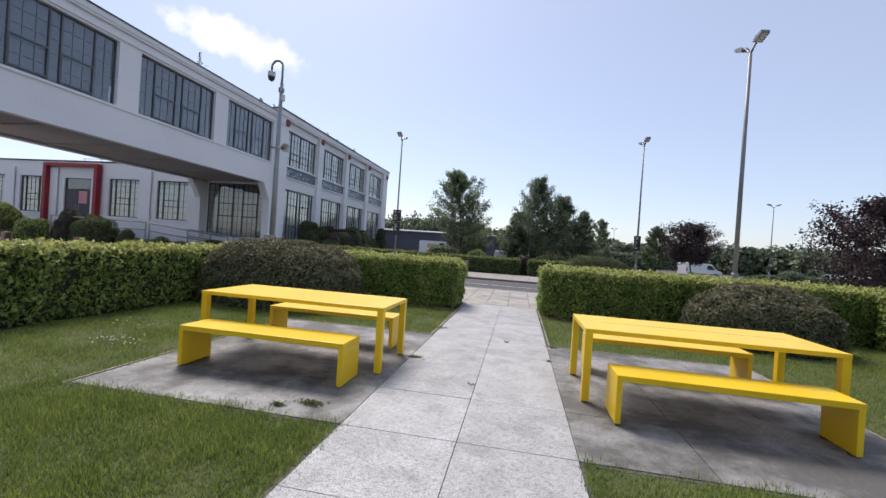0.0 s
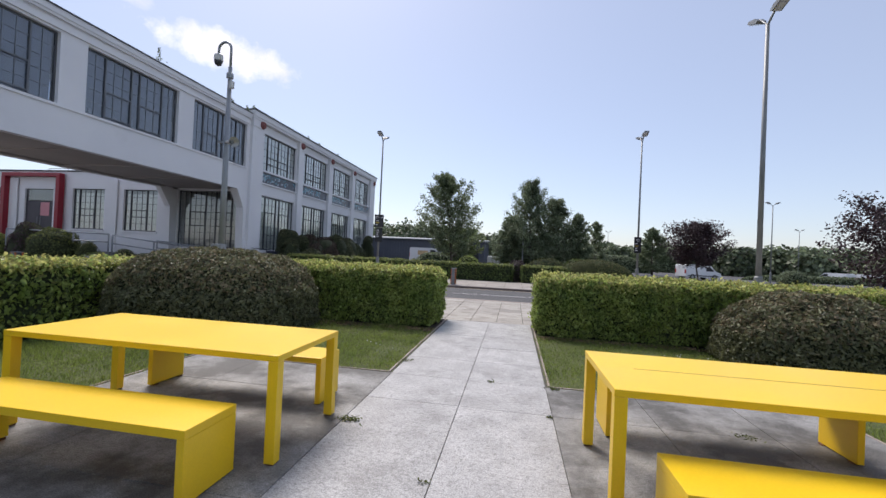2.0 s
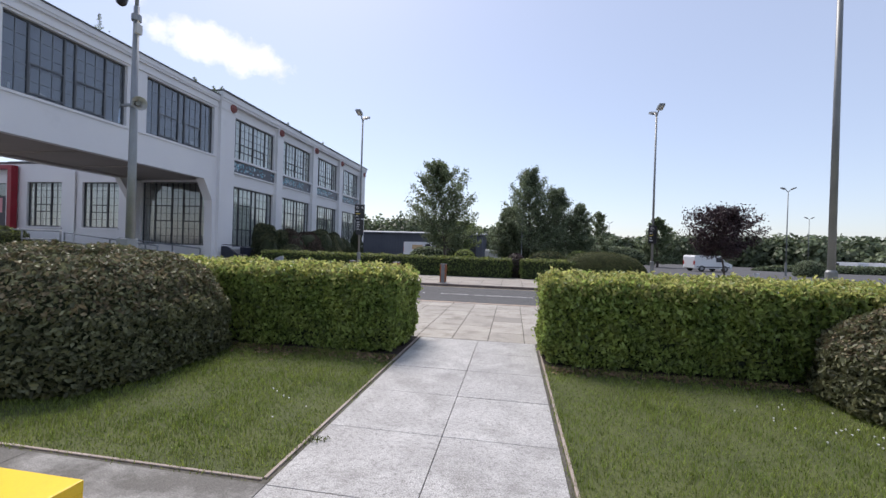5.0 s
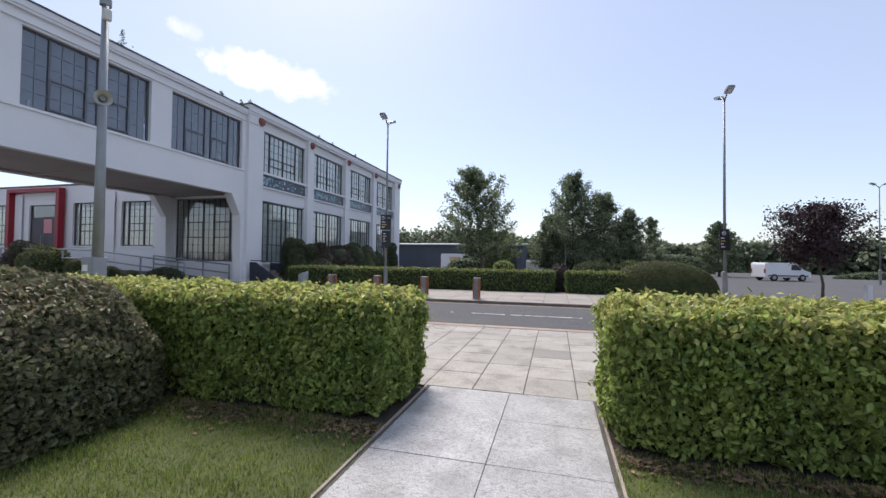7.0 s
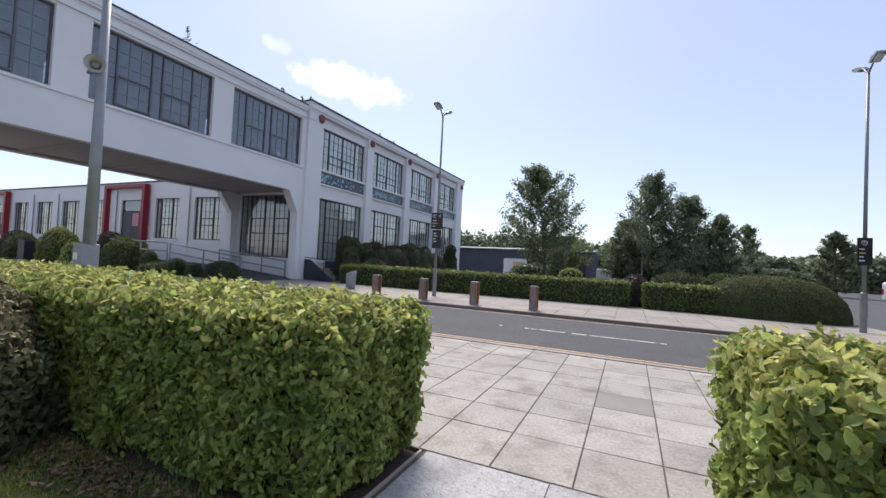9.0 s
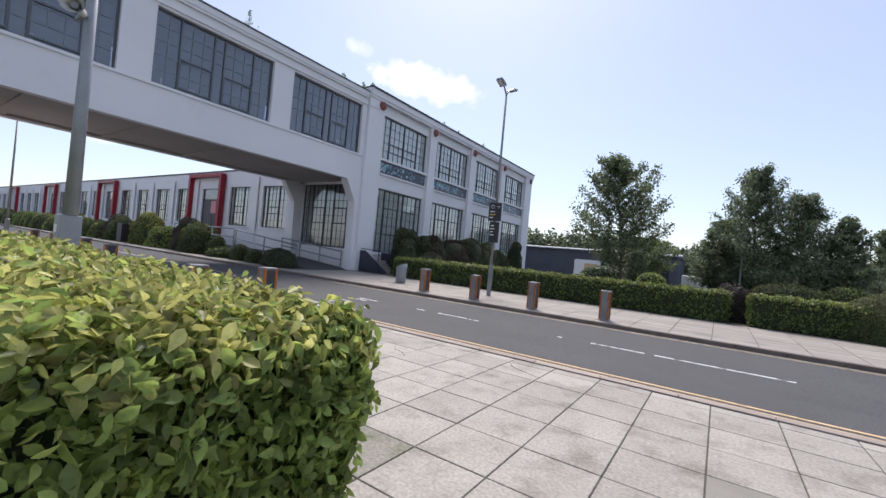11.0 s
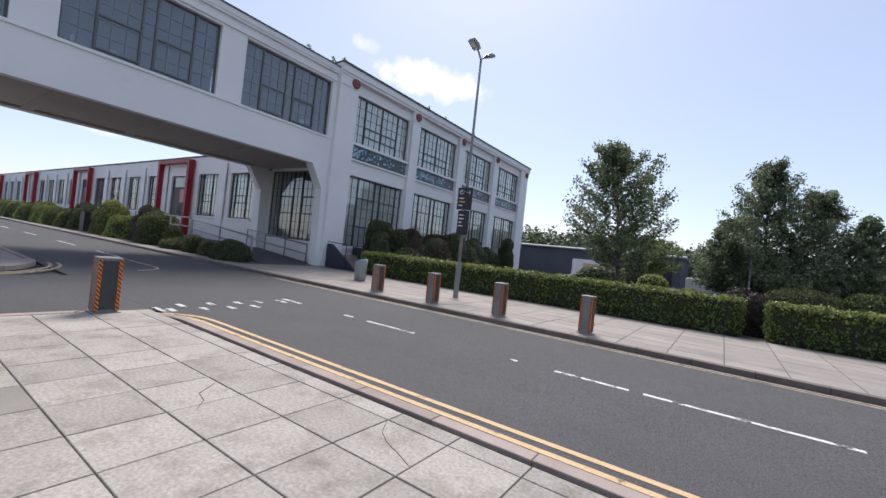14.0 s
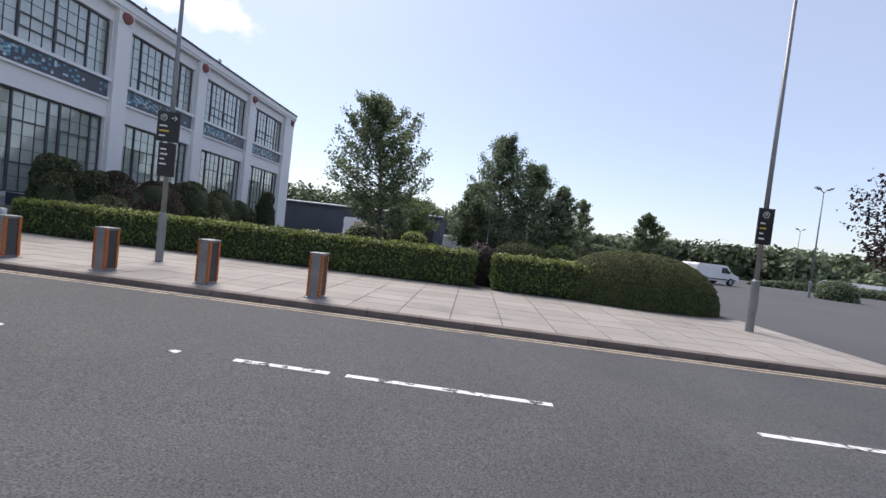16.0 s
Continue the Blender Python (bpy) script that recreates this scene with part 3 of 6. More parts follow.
def dome_bush(name, cx, cy, rx, ry, rz, density, leaf, label, group, mats, z0=0.0, power=2.4, simple=False, tip_share=0.35, category="bush", wild=0.7, lumps=0.06):
    t = thing(name, (cx, cy, z0), label, category, group)
    part("core", dome_mesh(0, 0, -0.02, rx - 0.09, ry - 0.09, rz - 0.08, power), "core", t, "solid bush core, shade between the leaves put into its colour", smooth=True)
    p, nn = dome_points(0, 0, 0.0, rx, ry, rz, density, power)
    p = p + nn * (bumpy(p + [cx, cy, 0], 0.26 / lumps, lumps) + bumpy(p + [cx, cy, 0], 0.66 / lumps, lumps * 0.35) - np.abs(rs.normal(0, 0.05, len(p))))[:, None]
    p[:, 2] = np.maximum(p[:, 2], 0.03)
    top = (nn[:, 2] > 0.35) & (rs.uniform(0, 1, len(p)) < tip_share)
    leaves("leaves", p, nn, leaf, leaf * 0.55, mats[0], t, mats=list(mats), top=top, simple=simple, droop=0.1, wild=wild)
    return t


def tree(name, x, y, height, crown_r, trunk_h, label, leaf_mat, seed, limbs=34, twigs=9, per=34, leaf=0.18, shape=1.0, trunk_r=0.12, z0=0.0, lean=0.0, rise=0.8, taper=1.5):
    """A tapered trunk with rising limbs, twigs along them and small leaves round the twigs; shape sets where the crown is widest (0 low, 1 high)."""
    r = np.random.RandomState(seed)
    t = thing(name, (x, y, z0), label, "tree", "trees")
    bm = bmesh.new()
    tp = [Vector((lean * i / 7 + r.normal(0, 0.05) * (i > 0), r.normal(0, 0.05) * (i > 0), -0.1 + (height * 0.97 + 0.1) * i / 7)) for i in range(8)]
    tube(bm, tp, [trunk_r * (1.3 if i == 0 else max(0.1, 1 - 0.135 * i)) for i in range(8)], 10)
    part("trunk", bm, "bark", t, smooth=True)
    P, N = [], []
    for k in range(limbs):
        u = (k + r.uniform(0, 0.9)) / limbs
        z = trunk_h + (height * 0.96 - trunk_h) * u
        wide = 0.18 + 0.35 * shape
        env = (u / wide) ** 0.6 * 0.45 + 0.55 if u < wide else (1 - ((u - wide) / (1 - wide)) ** taper) ** 0.75
        ln = crown_r * max(0.16, env) * r.uniform(0.62, 1.18)
        a = k * 2.4 + r.normal(0, 0.4)
        up = rise * (0.45 + 0.9 * u) * r.uniform(0.6, 1.3)
        dr = Vector((math.cos(a), math.sin(a), up)).normalized()
        s = Vector((lean * u, 0, z - ln * 0.45 * up * 0.6))
        s.z = max(s.z, trunk_h * 0.6)
        e = s + Vector((dr.x, dr.y, 0)).normalized() * ln + Vector((0, 0, ln * up * 0.75))
        e.z = min(e.z, height * r.uniform(0.94, 1.02))
        mid = (s + e) / 2 + Vector((r.normal(0, 0.08), r.normal(0, 0.08), -0.06 * ln))
        bl = bmesh.new()
        tube(bl, [s, mid, e], [trunk_r * 0.34 * (1 - 0.6 * u), trunk_r * 0.2 * (1 - 0.5 * u), 0.008], 5)
        part("limb", bl, "bark", t, smooth=True)
        for j in range(twigs):
            f = 0.22 + 0.8 * (j + r.uniform(0, 1)) / twigs
            b = (s.lerp(mid, f * 2) if f < 0.5 else mid.lerp(e, min(1.0, f * 2 - 1)))
            tl = ln * 0.34 * r.uniform(0.5, 1.2) * (1.15 - 0.6 * f)
            d = Vector(r.normal(0, 1, 3))
            d.z = abs(d.z) * 0.5 + 0.1
            d = (d.normalized() + dr * 0.7).normalized()
            g = np.linspace(0.1, 1.05, per)[:, None]
            q = np.array(b) + np.array(d) * tl * g + r.normal(0, 0.075 * crown_r ** 0.6, (per, 3))
            P.append(q)
            N.append(unit(r.normal(0, 0.6, (per, 3)) + [0, 0, 0.8]))
    leaves("crown", np.concatenate(P), np.concatenate(N), leaf, leaf * 0.62, leaf_mat, t, simple=True, wild=0.8)
    return t

# ---- ground, road, pavements ----
PATH_X = (-1.34, 0.53)
bm = bmesh.new()
box(bm, -900, 900, -900, 900, -0.6, -0.16)
tagged(part("ground", bm, "old_asphalt"), "worn grey tarmac ground reaching the horizon", "ground", kind="structure")
def road_z(y, x=0.0):
    """The road's height: it rises a little towards the dropped near kerb."""
    rise = float(np.interp(y, [15.9, 16.5, 17.4], [0.065, 0.04, 0.0]))
    return -0.10 + rise * float(np.interp(x, [-8.6, -7.3], [0, 1]))


def road_mesh():
    bm = boxes((-13.4, -8.35, -30, 15.896, -0.158, -0.10))
    rows = []
    for x in (-230, -8.6, -7.3, 230):
        rows.append([bm.verts.new((x, 15.9, -0.158))] + [bm.verts.new((x, y, road_z(y, x))) for y in (15.9, 16.5, 17.4, 21.45)] + [bm.verts.new((x, 21.45, -0.158))])
    for a, b in zip(rows, rows[1:]):
        for i in range(6):
            bm.faces.new((a[i], b[i], b[(i + 1) % 6], a[(i + 1) % 6]))
    bm.faces.new(rows[0])
    bm.faces.new(rows[-1][::-1])
    bmesh.ops.recalc_face_normals(bm, faces=bm.faces[:])
    return bm


road = tagged(part("road", road_mesh(), "asphalt"), "dark grey asphalt road with a side turning", "road", kind="structure")
car_park = tagged(part("car_park", boxes((7.4, 140, 21.454, 150, -0.158, -0.104), (-13, 7.396, 27.6, 150, -0.158, -0.104)), "old_asphalt"), "worn tarmac of a wide car park", "ground", kind="structure")
lawn = tagged(part("lawn", boxes((-9, PATH_X[0] - 0.03, -12, 3.10, -0.158, -0.012), (PATH_X[1] + 0.03, 9, -12, 3.10, -0.158, -0.012),
                                 (-9, PATH_X[0] - 0.03, 6.86, 9.75, -0.158, -0.012), (PATH_X[1] + 0.03, 9, 6.86, 9.75, -0.158, -0.012),
                                 (-9, -4.08, 3.10, 6.86, -0.158, -0.012), (3.42, 9, 3.10, 6.86, -0.158, -0.012)), "turf"), "mown lawn with bare patches and daisies", "lawn", kind="structure")
bed = tagged(part("flower_bed", boxes((-9, PATH_X[0] - 0.03, 9.75, 11.18, -0.158, -0.02), (PATH_X[1] + 0.03, 9, 9.75, 11.18, -0.158, -0.02)), "soil"), "bare brown soil strip under the hedges", "soil", kind="structure")
path = tagged(part("path", boxes((PATH_X[0] - 0.03, PATH_X[1] + 0.03, -12, 11.22, -0.158, -0.009), (-4.08, PATH_X[0] - 0.03, 3.10, 6.86, -0.158, -0.009), (PATH_X[1] + 0.03, 3.42, 3.10, 6.86, -0.158, -0.009)), "joint"),
              "pale concrete slab path with seating pads", "path", kind="structure")
pave = tagged(part("pavement", boxes((-8.2, 60, 11.22, 15.66, -0.158, -0.009), (-60, -16.4, -30, 15.66, -0.158, -0.009), (-16.396, -13.6, -30, 12.84, -0.158, -0.009)), "joint"), "pavement of square beige concrete slabs", "pavement", kind="structure")
far_pave = tagged(part("pavement_far", boxes((-17.4, 7.4, 21.62, 27.6, -0.158, -0.009), (-140, -17.4, 21.62, 27.28, -0.158, -0.009)), "joint"), "far pavement of beige concrete slabs", "pavement", kind="structure")


bm = bmesh.new()
prism(bm, [(-16.39, 12.845)] + [(-16.39 + 2.83 * math.cos(radians(a)), 12.845 + 2.83 * math.sin(radians(a))) for a in range(0, 91, 6)], "z", -0.158, -0.006)
part("corner_infill", bm, "slab_far", pave)


def bevelled_slab(w, d, h=0.03, b=0.004):
    """A slab with a chamfered upper edge, 18 triangles."""
    bm = bmesh.new()
    lo = [bm.verts.new((sx * w / 2, sy * d / 2, -h)) for sx, sy in ((-1, -1), (1, -1), (1, 1), (-1, 1))]
    md = [bm.verts.new((sx * w / 2, sy * d / 2, -b)) for sx, sy in ((-1, -1), (1, -1), (1, 1), (-1, 1))]
    hi = [bm.verts.new((sx * (w / 2 - b), sy * (d / 2 - b), 0)) for sx, sy in ((-1, -1), (1, -1), (1, 1), (-1, 1))]
    bm.faces.new(hi)
    for a, c in ((lo, md), (md, hi)):
        for i in range(4):
            bm.faces.new((a[i], a[(i + 1) % 4], c[(i + 1) % 4], c[i]))
    return mesh_of(bm, "slab")


# ---- road markings ----
def marking(name, quads, material, label):
    bm = bmesh.new()
    for x0, x1, y0, y1 in quads:
        za, zb = road_z(y0, (x0 + x1) / 2), road_z(y1, (x0 + x1) / 2)
        prism(bm, [(y0, za - 0.03), (y1, zb - 0.03), (y1, zb + 0.005), (y0, za + 0.005)], "x", x0, x1)
    tagged(part(name, bm, material), label, "road marking", kind="structure")


marking("centre_line", [(-2.31 + 3.9 * 0 - 0.7, -2.2 - 0.7, 18.65, 18.73), (-2.31, -1.32, 18.65, 18.73), (-1.15, 0.88, 18.65, 18.73), (2.77, 5.8, 18.65, 18.73), (8.4, 11.6, 18.65, 18.73), (14.2, 17.4, 18.65, 18.73),
                        (-6.16, -4.96, 18.72, 18.80), (-6.85, -6.6, 18.74, 18.82), (-22, -19.5, 18.7, 18.8), (-28, -25, 18.7, 18.8), (-35, -32, 18.7, 18.8), (-42, -39, 18.7, 18.8), (-49, -46, 18.7, 18.8)], "line_white", "worn white dashed centre line")
marking("give_way_line", [(-8.42, -8.14, y, y + 0.1) for y in (16.05, 16.6, 17.1, 17.6)] + [(-8.9, -8.62, y, y + 0.1) for y in (16.4, 16.95, 17.5, 17.95)] + [(-8.6, -8.0, 15.91, 15.99), (-9.0, -8.3, 18.74, 18.84), (-8.9, -8.5, 18.5, 18.58)], "line_white", "worn white dashed give-way lines")
marking("side_road_line", [(-11.78, -11.68, y, y + 3.0) for y in (10.1, 4.6, -0.9)], "line_white", "worn white dashes down the side turning")
marking("centre_line", [(-18.3, -15.9, 18.60, 18.68)], "line_worn", "worn white dash by the junction")
bm = bmesh.new()
for k in range(8):
    a0, a1 = radians(90 - 9 * k), radians(81 - 9 * k)
    prism(bm, [(-15.9 + 1.3 * math.cos(a0), 17.34 + 1.34 * math.sin(a0)), (-15.9 + 1.22 * math.cos(a0), 17.34 + 1.26 * math.sin(a0)), (-15.9 + 1.22 * math.cos(a1), 17.34 + 1.26 * math.sin(a1)), (-15.9 + 1.3 * math.cos(a1), 17.34 + 1.34 * math.sin(a1))], "z", -0.12, -0.095)
tagged(part("centre_line", bm, "line_worn"), "worn white line bending into the side turning", "road marking", kind="structure")
marking("yellow_line", [(-7.0, 60, 15.965, 16.045), (-7.0, 60, 16.16, 16.24)], "line_yellow", "double yellow lines along the kerb")
marking("yellow_line", [(-13.2, 60, 21.16, 21.21), (-13.2, 60, 21.29, 21.34)], "line_worn", "worn double yellow lines along the far kerb")
bm = bmesh.new()
for rad in (1.36, 1.165):
    for k in range(10):
        a0, a1 = radians(90 + 9 * k), radians(99 + 9 * k)
        cx, cy = -7.0, 14.88
        prism(bm, [(cx + rad * math.cos(a0), cy + rad * math.sin(a0)), (cx + (rad - 0.08) * math.cos(a0), cy + (rad - 0.08) * math.sin(a0)), (cx + (rad - 0.08) * math.cos(a1), cy + (rad - 0.08) * math.sin(a1)), (cx + rad * math.cos(a1), cy + rad * math.sin(a1))], "z", -0.12, (road_z(cy + rad * math.sin(a0), cx + rad * math.cos(a0)) if cy + rad * math.sin(a0) > 15.9 else -0.10) + 0.005)
tagged(part("yellow_line", bm, "line_yellow"), "double yellow lines bending round the corner", "road marking", kind="structure")
bm = bmesh.new()
for rad in (3.32, 3.52):
    for k in range(12):
        a0, a1 = radians(7.5 * k), radians(7.5 * k + 7.5)
        cx, cy = -16.4, 12.84
        prism(bm, [(cx + rad * math.cos(a0), cy + rad * math.sin(a0)), (cx + (rad - 0.08) * math.cos(a0), cy + (rad - 0.08) * math.sin(a0)), (cx + (rad - 0.08) * math.cos(a1), cy + (rad - 0.08) * math.sin(a1)), (cx + rad * math.cos(a1), cy + rad * math.sin(a1))], "z", -0.12, -0.094)
tagged(part("yellow_line", bm, "line_worn"), "worn double lines round the island kerb", "road marking", kind="structure")

# ---- main building and bridge ----
XF, XB = -17.8, -24.0
ROOF_B, ROOF_M = 10.40, 10.72


def wall_cells(u0, u1, z0, z1, openings):
    """Rectangles of a wall round openings (u0, u1, [(z0, z1), ...])."""
    cells, u = [], u0
    for a, b, spans in sorted(openings):
        if a > u:
            cells.append((u, a, z0, z1))
        z = z0
        for s, e in sorted(spans):
            if s > z:
                cells.append((a, b, z, s))
            z = e
        if z < z1:
            cells.append((a, b, z, z1))
        u = b
    if u < u1:
        cells.append((u, u1, z0, z1))
    return cells


BR_WIN = [(4.45, 9.2), (10.25, 15.0), (16.05, 20.8), (21.85, 26.45)]
BAYS = [(28.1, 32.8), (33.7, 38.45), (39.35, 44.1), (45.0, 49.75)]
bridge = thing("bridge", (0, 0, 0), "white rendered covered bridge spanning the road", "bridge", kind="structure")
for a, b, c, d in wall_cells(-8.0, 26.75, 5.15, 10.1, [(a, b, [(6.72, 9.52)]) for a, b in BR_WIN]):
    part("parapet" if c > 9 else ("spandrel" if d < 7 else "pier"), boxes((XF - 0.35, XF, a, b, c, d)), "white", bridge)
for a, b, c, d in wall_cells(-8.0, 26.75, 5.2, 10.1, [(a, b, [(6.72, 9.52)]) for a, b in BR_WIN]):
    part("parapet" if c > 9 else ("spandrel" if d < 7 else "pier"), boxes((XB, XB + 0.35, a, b, c, d)), "white", bridge)
part("cornice", boxes((XF, XF + 0.07, -8, 26.7, 9.62, 9.80), (XF, XF + 0.12, -8, 26.7, 10.0, 10.10), (XF - 0.4, XF + 0.16, -8, 26.7, 10.10, 10.34)), "white", bridge, "stepped white cornice")
part("coping", boxes((XF - 0.45, XF + 0.20, -8, 26.7, 10.34, ROOF_B)), "coping", bridge, "dark roof edge")
part("string_course", boxes((XF, XF + 0.06, -8, 26.72, 6.60, 6.70)), "white", bridge)
part("roof", boxes((XB - 0.05, XF - 0.45, -8, 26.7, 10.1, 10.3)), "coping", bridge)
part("deck", boxes((XB + 0.35, XF - 0.35, -8, 27.19, 5.30, 5.85)), "soffit", bridge, "brownish underside, darker than the white walls")
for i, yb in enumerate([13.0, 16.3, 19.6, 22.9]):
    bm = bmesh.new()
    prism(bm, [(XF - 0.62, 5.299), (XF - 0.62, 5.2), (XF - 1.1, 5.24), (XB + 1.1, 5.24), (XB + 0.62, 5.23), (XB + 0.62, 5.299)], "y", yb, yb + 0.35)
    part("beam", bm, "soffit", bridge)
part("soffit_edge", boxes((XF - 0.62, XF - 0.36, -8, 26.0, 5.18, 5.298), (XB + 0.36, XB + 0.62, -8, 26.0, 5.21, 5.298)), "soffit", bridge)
# legs with their slanted haunches
for x0, x1, zt, ym in ((XF - 0.55, XF - 0.003, 5.15, 26.45), (XB + 0.003, XB + 0.42, 5.2, 26.6)):
    bm = bmesh.new()
    prism(bm, [(25.75, zt), (ym, 3.95), (ym + 0.08, -0.1), (27.6, -0.1), (27.6, zt)], "x", x0, x1)
    part("pier", bm, "white", bridge, "white pier with a slanted haunch")
part("floor", boxes((XB + 0.36, XF - 0.36, -8, 26.7, 5.851, 5.87)), "interior", bridge)
part("ceiling", boxes((XB + 0.36, XF - 0.36, -8, 26.7, 9.75, 9.9)), "interior", bridge)

main = thing("main_building", (0, 0, 0), "white two-storey art deco factory building", "building", kind="structure")
bm = bmesh.new()
for a, b, c, d in wall_cells(27.6, 51.4, -0.15, 10.1, [(a, b, [(1.15, 5.08), (6.90, 9.52)]) for a, b in BAYS]):
    box(bm, XF - 0.35, XF, a, b, c, d)
box(bm, XF - 0.35, XF, 26.751, 27.6, 5.55, 10.1)
part("wall", bm, "white", main)
part("wall", boxes((XB, XF - 0.35, 51.05, 51.4, -0.15, 10.1)), "white", main)
part("wall", boxes((XB, XB + 0.35, 27.1, 51.04, 6.2, 10.0)), "white", main)
# wall with the large window under the bridge
bm = bmesh.new()
for a, b, c, d in wall_cells(XB + 0.42, XF - 0.55, -0.15, 5.6, [(-23.45, -18.4, [(1.20, 5.15)])]):
    box(bm, a, b, 27.2, 27.5, c, d)
part("wall", bm, "white", main, "white wall beneath the bridge")
PIERS = [(26.75, 28.05)] + [(32.85, 33.65), (38.5, 39.3), (44.15, 44.95), (49.8, 51.4)]
for i, (a, b) in enumerate(PIERS):
    part("pier", boxes((XF, XF + 0.22, a, b, -0.15, 9.6), (XF, XF + 0.26, a - 0.02, b + 0.02, 9.6, 10.12)), "white", main)
    yc = 27.75 if i == 0 else (50.9 if i == 4 else (a + b) / 2)
    bm = bmesh.new()
    for rad, xx in ((0.27, 0.10), (0.20, 0.14), (0.08, 0.18)):
        tube(bm, [(XF + 0.26, yc, 9.88), (XF + 0.26 + xx, yc, 9.88)], [rad, rad * 0.88], 18)
    for k in range(8):
        an = 2 * math.pi * k / 8
        tube(bm, [(XF + 0.30, yc + 0.17 * math.cos(an), 9.88 + 0.17 * math.sin(an)), (XF + 0.42, yc + 0.17 * math.cos(an), 9.88 + 0.17 * math.sin(an))], [0.065, 0.03], 8)
    part("rosette", bm, "rosette", main, "round terracotta rosette")
part("cornice", boxes((XF, XF + 0.30, 26.7, 51.5, 10.12, 10.26), (XF - 0.4, XF + 0.36, 26.7, 51.5, 10.26, 10.62)), "white", main)
part("coping", boxes((XF - 0.45, XF + 0.42, 26.7, 51.55, 10.62, ROOF_M), (XB, XF - 0.45, 51.1, 51.55, 10.1, 10.3)), "coping", main)
part("roof", boxes((XB, XF - 0.45, 26.75, 51.09, 10.0, 10.25)), "coping", main)
part("floor", boxes((XB + 0.36, XF - 0.36, 27.52, 51, 5.5, 5.8)), "interior", main)
part("floor", boxes((XB + 0.36, XF - 0.36, 27.52, 51, 0.5, 0.9)), "interior", main)
part("ceiling", boxes((XB + 0.36, XF - 0.36, 27.52, 51, 9.8, 9.95)), "interior", main)
part("partition", boxes((-23.4, -23.2, 27.52, 51, 0.9, 5.49)), "interior", main)
for a, b in BAYS:
    part("sill", boxes((XF, XF + 0.16, a - 0.03, b + 0.03, 6.74, 6.88)), "white", main)
    part("sill", boxes((XF, XF + 0.10, a - 0.03, b + 0.03, 0.98, 1.13)), "white", main)
    part("sill", boxes((XF, XF + 0.12, a - 0.03, b + 0.03, 5.88, 5.98)), "white", main)
    panel = part("mosaic_panel", boxes((XF + 0.002, XF + 0.03, a + 0.02, b - 0.02, 6.0, 6.72)), "mosaic", main, "dark mosaic tile panel with teal pattern")
    pick = random.Random(int(a * 10))
    for mname, count in (("mosaic_teal", 60), ("mosaic_pale", 32)):
        bm = bmesh.new()
        used = set()
        for k in range(count):
            j = min(37, int(abs(pick.gauss(0, 1)) * 15))
            r_ = pick.randrange(1, 6)
            if (j, r_) in used:
                continue
            used.add((j, r_))
            y = a + 0.08 + j * 0.12
            z = 6.04 + r_ * 0.108 if mname == "mosaic_teal" else 6.04 + (r_ - 0.5) * 0.108
            o = 0.034 if mname == "mosaic_teal" else 0.037
            box(bm, XF + 0.030, XF + o, y, y + 0.11, z, z + 0.10)
        part("tile", bm, mname, panel)["kind"] = "stuff"


